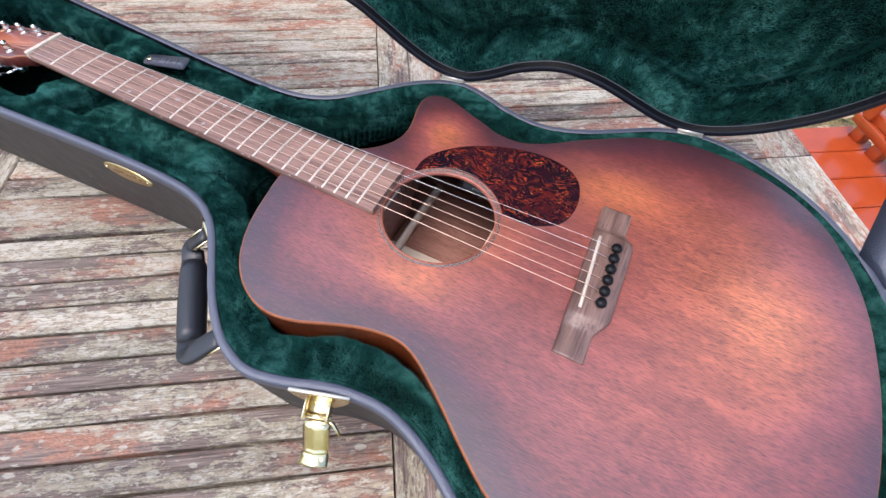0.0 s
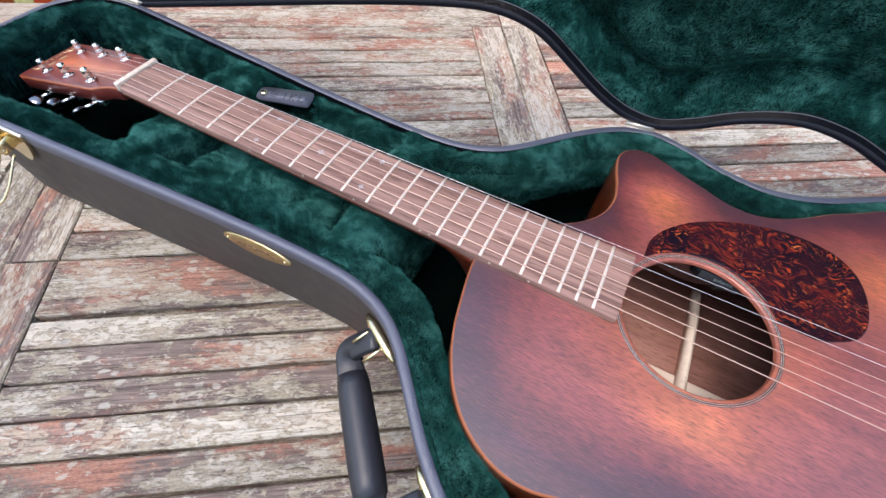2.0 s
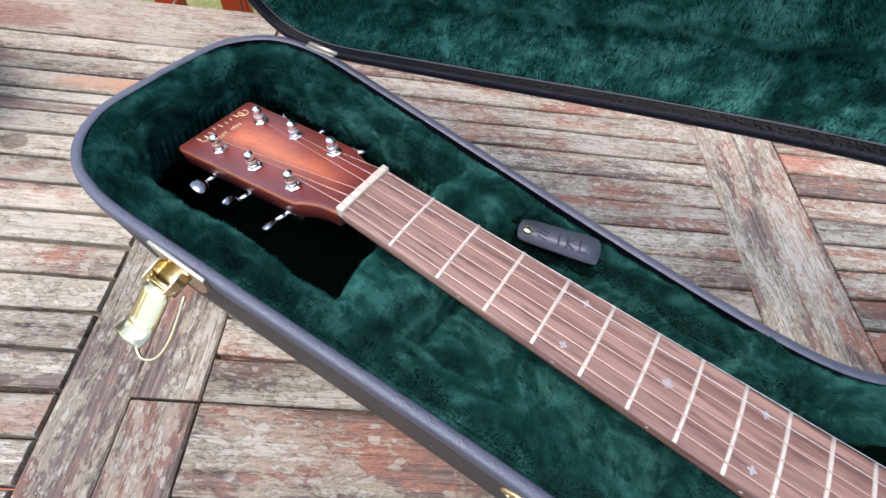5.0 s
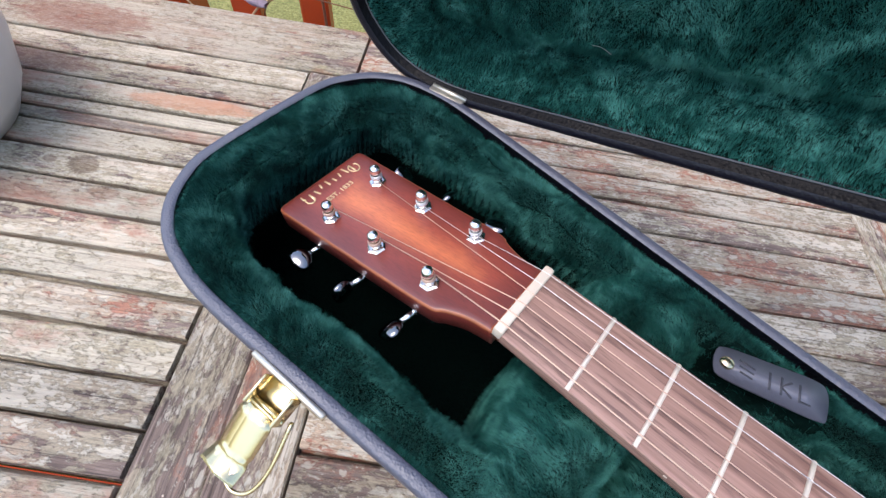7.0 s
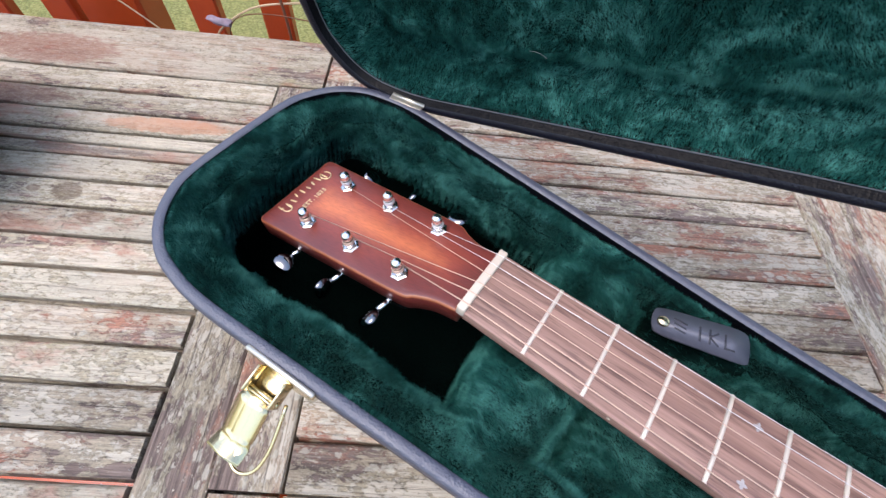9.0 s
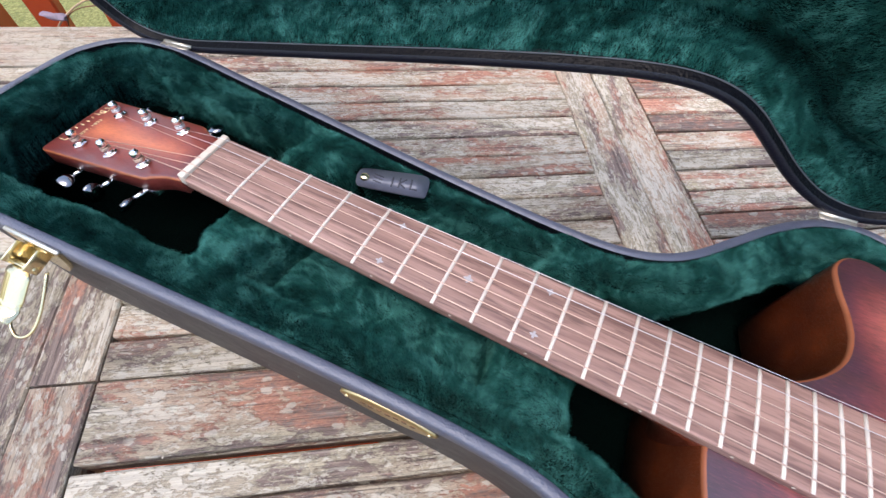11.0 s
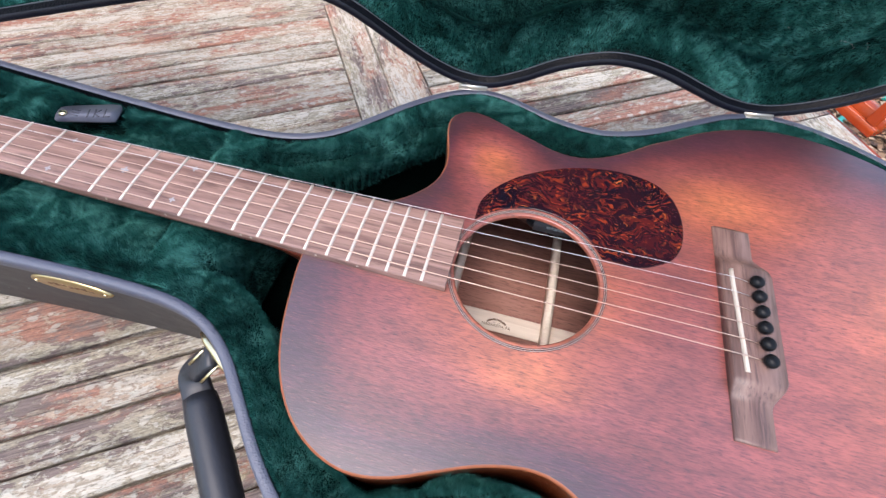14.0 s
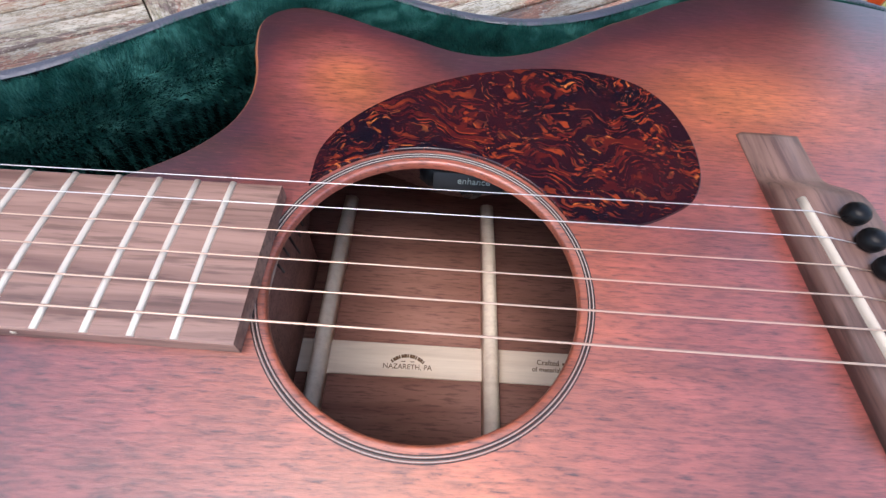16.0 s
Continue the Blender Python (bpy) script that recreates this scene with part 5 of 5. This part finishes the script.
    pip = [swing @ Vector(p) for p in at_z(inward(CASE, 0.0102), z + 0.0064)]
    part("lid_piping", tube(pip + [pip[0]], 0.0007, 5), M_PIPING, case)
    rings = [pile_ring(0.0106, z + 0.0062, 0.0002, 1), pile_ring(0.0145, z + 0.012, 0.0005, 2), pile_ring(0.0180, z + 0.028, 0.0006, 3), pile_ring(0.0225, z + 0.041, 0.0008, 4), pile_ring(0.0300, z + 0.046, 0.0010, 4.5), pile_ring(0.0350, z + 0.042, 0.0012, 5), pile_ring(0.042, z + 0.037, 0.0014, 5.5), pile_ring(0.055, z + 0.036, 0.0014, 6)]
    ll = part("lid_lining", loft(up(rings), True, (False, True)), M_PLUSH_ROOTS, case, "green plush lid lining")
    bmesh_fix(ll, True)

    def lid_lean(p):
        """Pile stroked upward over most of the wide panel, downward towards the narrow end and in patches."""
        wide = np.clip((p[:, 0] - 0.26) / 0.10, 0, 1)
        patch = np.sin(9 * p[:, 0] + 5 * p[:, 2]) * np.sin(31 * p[:, 0] - 22 * p[:, 2] + 1.0)
        z = -1.7 + wide * (3.1 - 0.8 * np.clip((p[:, 0] - 0.74) / 0.1, 0, 1)) + 0.45 * patch
        y = np.full(len(p), -0.2)
        # the band next to the rim is stroked flat into the lid
        back = np.array(swing.inverted())
        deep = p @ back[2, :3] + back[2, 3] - HINGE_Z
        band = np.clip((0.040 - deep) / 0.006, 0, 1)
        return np.column_stack([np.full(len(p), 0.1), y + 1.5 * band * (1 - 0.8 * wide), z * (1 - band * (1 - 0.8 * wide))])
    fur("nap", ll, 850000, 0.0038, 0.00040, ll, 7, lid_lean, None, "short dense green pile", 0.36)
    # hinges
    for x in (-0.135, 0.430, 0.701):
        t = (x - AXIS_A.x) / (AXIS_B.x - AXIS_A.x)
        c = AXIS_A.lerp(AXIS_B, t)
        yaw = math.degrees(math.atan2(d.y, d.x))
        h = part("hinge", tube([c - d * 0.0135, c + d * 0.0135], 0.0015, 10), M_HINGE, case, "pale plated hinge")
        part("leaf", box((0.027, 0.0055, 0.0012), 0.0003, pose(*(c - Vector((0, 0.0035, 0.0002))), 0, 0, yaw)), M_HINGE, h)
    # lid stay
    a, b = Vector((0.880, 0.128, RIM_Z - 0.002)), swing @ Vector((0.880, 0.128, z + 0.010))
    side = Vector((0.62, -0.70, 0.0)).normalized() * 0.019
    pts = [a + (b - a) * t + Vector((0.006, 0.004, -0.012)) * math.sin(math.pi * t) for t in np.linspace(0, 1, 14)]
    part("lid_stay", loft([[p - side, p - side + Vector((0.001, 0.001, 0)), p + side + Vector((0.001, 0.001, 0)), p + side] for p in pts], True, (True, True)), M_RIM, case, "grey-blue webbing lid stay")
    # latches on the near wall
    latch(case, (-0.060, -0.1005, RIM_Z - 0.001), 2.5, -52, -0.006, "open brass latch beside the headstock")
    latch(case, (0.506, -0.1815, RIM_Z - 0.001), 18.5, -40, 0.0, "open brass latch at the waist", False)
    # badge
    bm = bmesh.new()
    bd = pose(0.1925, -0.0830, 0.836, 90 - 3, 0, 2.4)
    o = np.array([(0.0325 * math.cos(a), 0.0105 * abs(math.sin(a)) ** 1.15 * math.copysign(1, math.sin(a))) for a in np.linspace(0, 2 * math.pi, 61)[:-1]])
    badge = part("badge", slab(o, -0.002, 0.002, 0.0008), M_BRASS_DULL, case, "pointed oval brass maker's badge", m=bd)
    for k in range(7):
        part("mark", box((0.0034, 0.0026 + 0.0012 * (k % 2), 0.0003), 0, bd @ pose(-0.0165 + 0.0055 * k, 0.0006 * (k % 3), 0.0021)), M_BURN, badge)
    for sx in (-1, 1):
        part("rivet", lathe([(0.0016, 0.0018), (0.0014, 0.0028), (0.0005, 0.0031)], bd @ pose(0.0275 * sx, 0, 0), 10), M_BRASS, badge)
    # handle between two brass loops
    p0, p1 = Vector((0.308, -0.128, 0.808)), Vector((0.363, -0.189, 0.808))
    ax = (p1 - p0).normalized()
    hd = part("handle", tube([p0 + ax * t * (p1 - p0).length for t in np.linspace(0, 1, 10)], [0.0112, 0.0120, 0.0122, 0.0123, 0.0123, 0.0123, 0.0123, 0.0122, 0.0120, 0.0112], 18), M_RUBBER, case, "padded black leather carrying handle")
    for end, wall, sg in ((p0, Vector((0.318, -0.1015, 0.836)), -1), (p1, Vector((0.3985, -0.1740, 0.830)), 1)):
        mid = end + ax * sg * 0.016 + Vector((0, 0, 0.008))
        path = curve([end - ax * sg * 0.006, end + ax * sg * 0.008 + Vector((0, 0, 0.003)), mid + (wall - mid) * 0.12, wall * 0.75 + mid * 0.25 + Vector((0, 0, 0.002)), wall + (mid - wall).normalized() * 0.007], 10)
        rows = []
        for i, p in enumerate(path):
            p = Vector(p)
            t = Vector(path[min(i + 1, len(path) - 1)] - path[max(i - 1, 0)]).normalized()
            s = t.cross(Vector((0, 0, 1))).normalized()
            u = s.cross(t)
            w = 0.0105
            k = 1.0 - 0.25 * i / len(path)
            rows.append([p + u * (0.0036 * a) + s * (w * b * k) for a, b in ((-1, -0.85), (-0.6, -1), (0.6, -1), (1, -0.85), (1.1, 0), (1, 0.85), (0.6, 1), (-0.6, 1), (-1, 0.85), (-1.1, 0))])
        part("strap_end", loft(rows, True, (True, True)), M_RUBBER, hd)
        along = Vector((0.0195, -0.012, 0.001)).normalized() if sg < 0 else Vector((0.80, -0.60, 0.0))
        nrm = along.cross(Vector((0, 0, 1))).normalized()
        part("loop_plate", tube([wall - along * 0.021, wall - along * 0.012, wall + along * 0.012, wall + along * 0.021], [0.0018, 0.0038, 0.0038, 0.0018], 10), M_BRASS, hd, "brass handle loop")
        for q in (-0.0085, 0.0085):
            c = wall + along * q
            part("ring", tube([c, c + nrm * 0.008 + Vector((0, 0, -0.001)), c + nrm * 0.018 + Vector((0, 0, -0.005))], 0.0012, 8), M_BRASS, hd)


def bmesh_fix(ob, flip=False):
    bm = bmesh.new()
    bm.from_mesh(ob.data)
    big = [f for f in bm.faces if len(f.verts) > 20]
    bmesh.ops.triangulate(bm, faces=big)
    bmesh.ops.recalc_face_normals(bm, faces=bm.faces)
    s = sum((f.normal.dot(Vector((0, 0, 1)) if not flip else Vector((0, -1, 0)))) * f.calc_area() for f in bm.faces)
    if s < 0:
        bmesh.ops.reverse_faces(bm, faces=bm.faces)
    bm.to_mesh(ob.data)
    bm.free()
    ob.data.shade_smooth()


def build_pot():
    c = Vector((-0.545, -0.165, TABLE_Z))
    pot = thing("planter_pot", c, "pale grey glazed ceramic pot standing on the table", "pot")
    prof = [(0.070, 0.001), (0.080, 0.003), (0.098, 0.03), (0.112, 0.07), (0.114, 0.10), (0.104, 0.14), (0.092, 0.16), (0.094, 0.168), (0.088, 0.170), (0.084, 0.160), (0.090, 0.13)]
    part("body", lathe(prof, pose(*c), 48), M_POT, pot)


def build_lint():
    """Pale threads caught on the lid's plush and on the case's wall, grit in the table's joints."""
    bm = bmesh.new()
    threads = [[(-0.0635, 0.1400, 0.9153), (-0.0590, 0.1402, 0.9165), (-0.0545, 0.1415, 0.9155), (-0.0515, 0.1425, 0.9140)],
               [(0.7310, 0.2680, 0.9240), (0.7400, 0.2705, 0.9225), (0.7480, 0.2735, 0.9180), (0.7475, 0.2750, 0.9140)],
               [(0.7580, 0.2790, 0.9210), (0.7615, 0.2800, 0.9180), (0.7635, 0.2805, 0.9140)],
               [(0.6790, 0.2545, 0.9345), (0.6805, 0.2545, 0.9330)]]
    for pts in threads:
        tube(curve(pts, 5), 0.00013, 4, bm=bm)
    rng = random.Random(9)
    for k in range(5):
        x = rng.uniform(-0.06, 0.26)
        wall = -float(np.interp(x, [q[0] for q in HALF], [q[1] for q in HALF]))
        z = rng.uniform(0.760, 0.810)
        y = wall + 0.0075 * (RIM_Z - 0.012 - z) / 0.10 - 0.0003
        lathe([(0.00035, -0.0003), (0.0005, 0), (0.0002, 0.0003)], pose(x, y, z, 90, 0, 0), 5, bm)
    part("lint", bm, M_THREAD, bpy.data.objects["guitar_case"], "short pale lint threads and specks", kind="stuff")
    bm = bmesh.new()
    for k in range(80):
        w = rng.choice([-0.104, -0.168, -0.2007, -0.2334, -0.2661, 0.0, -0.0346, 0.0672]) + rng.uniform(-0.0008, 0.0008)
        p = on_table(rng.uniform(-0.70, 0.42), w, TABLE_Z + 0.0002)
        r = rng.uniform(0.0004, 0.0010)
        lathe([(r * 0.5, -r), (r, 0), (r * 0.6, r * 0.8)], pose(*p, 0, 0, 0), 5, bm)
    part("grit", bm, M_BONE, bpy.data.objects["patio_table"], "pale grit in the joints between the slats", kind="stuff")


build_ground()
build_table()
build_case()
build_guitar()
build_lint()
build_pot()
build_plant()
build_railing()
build_side_railing()
build_litter()
build_deck()
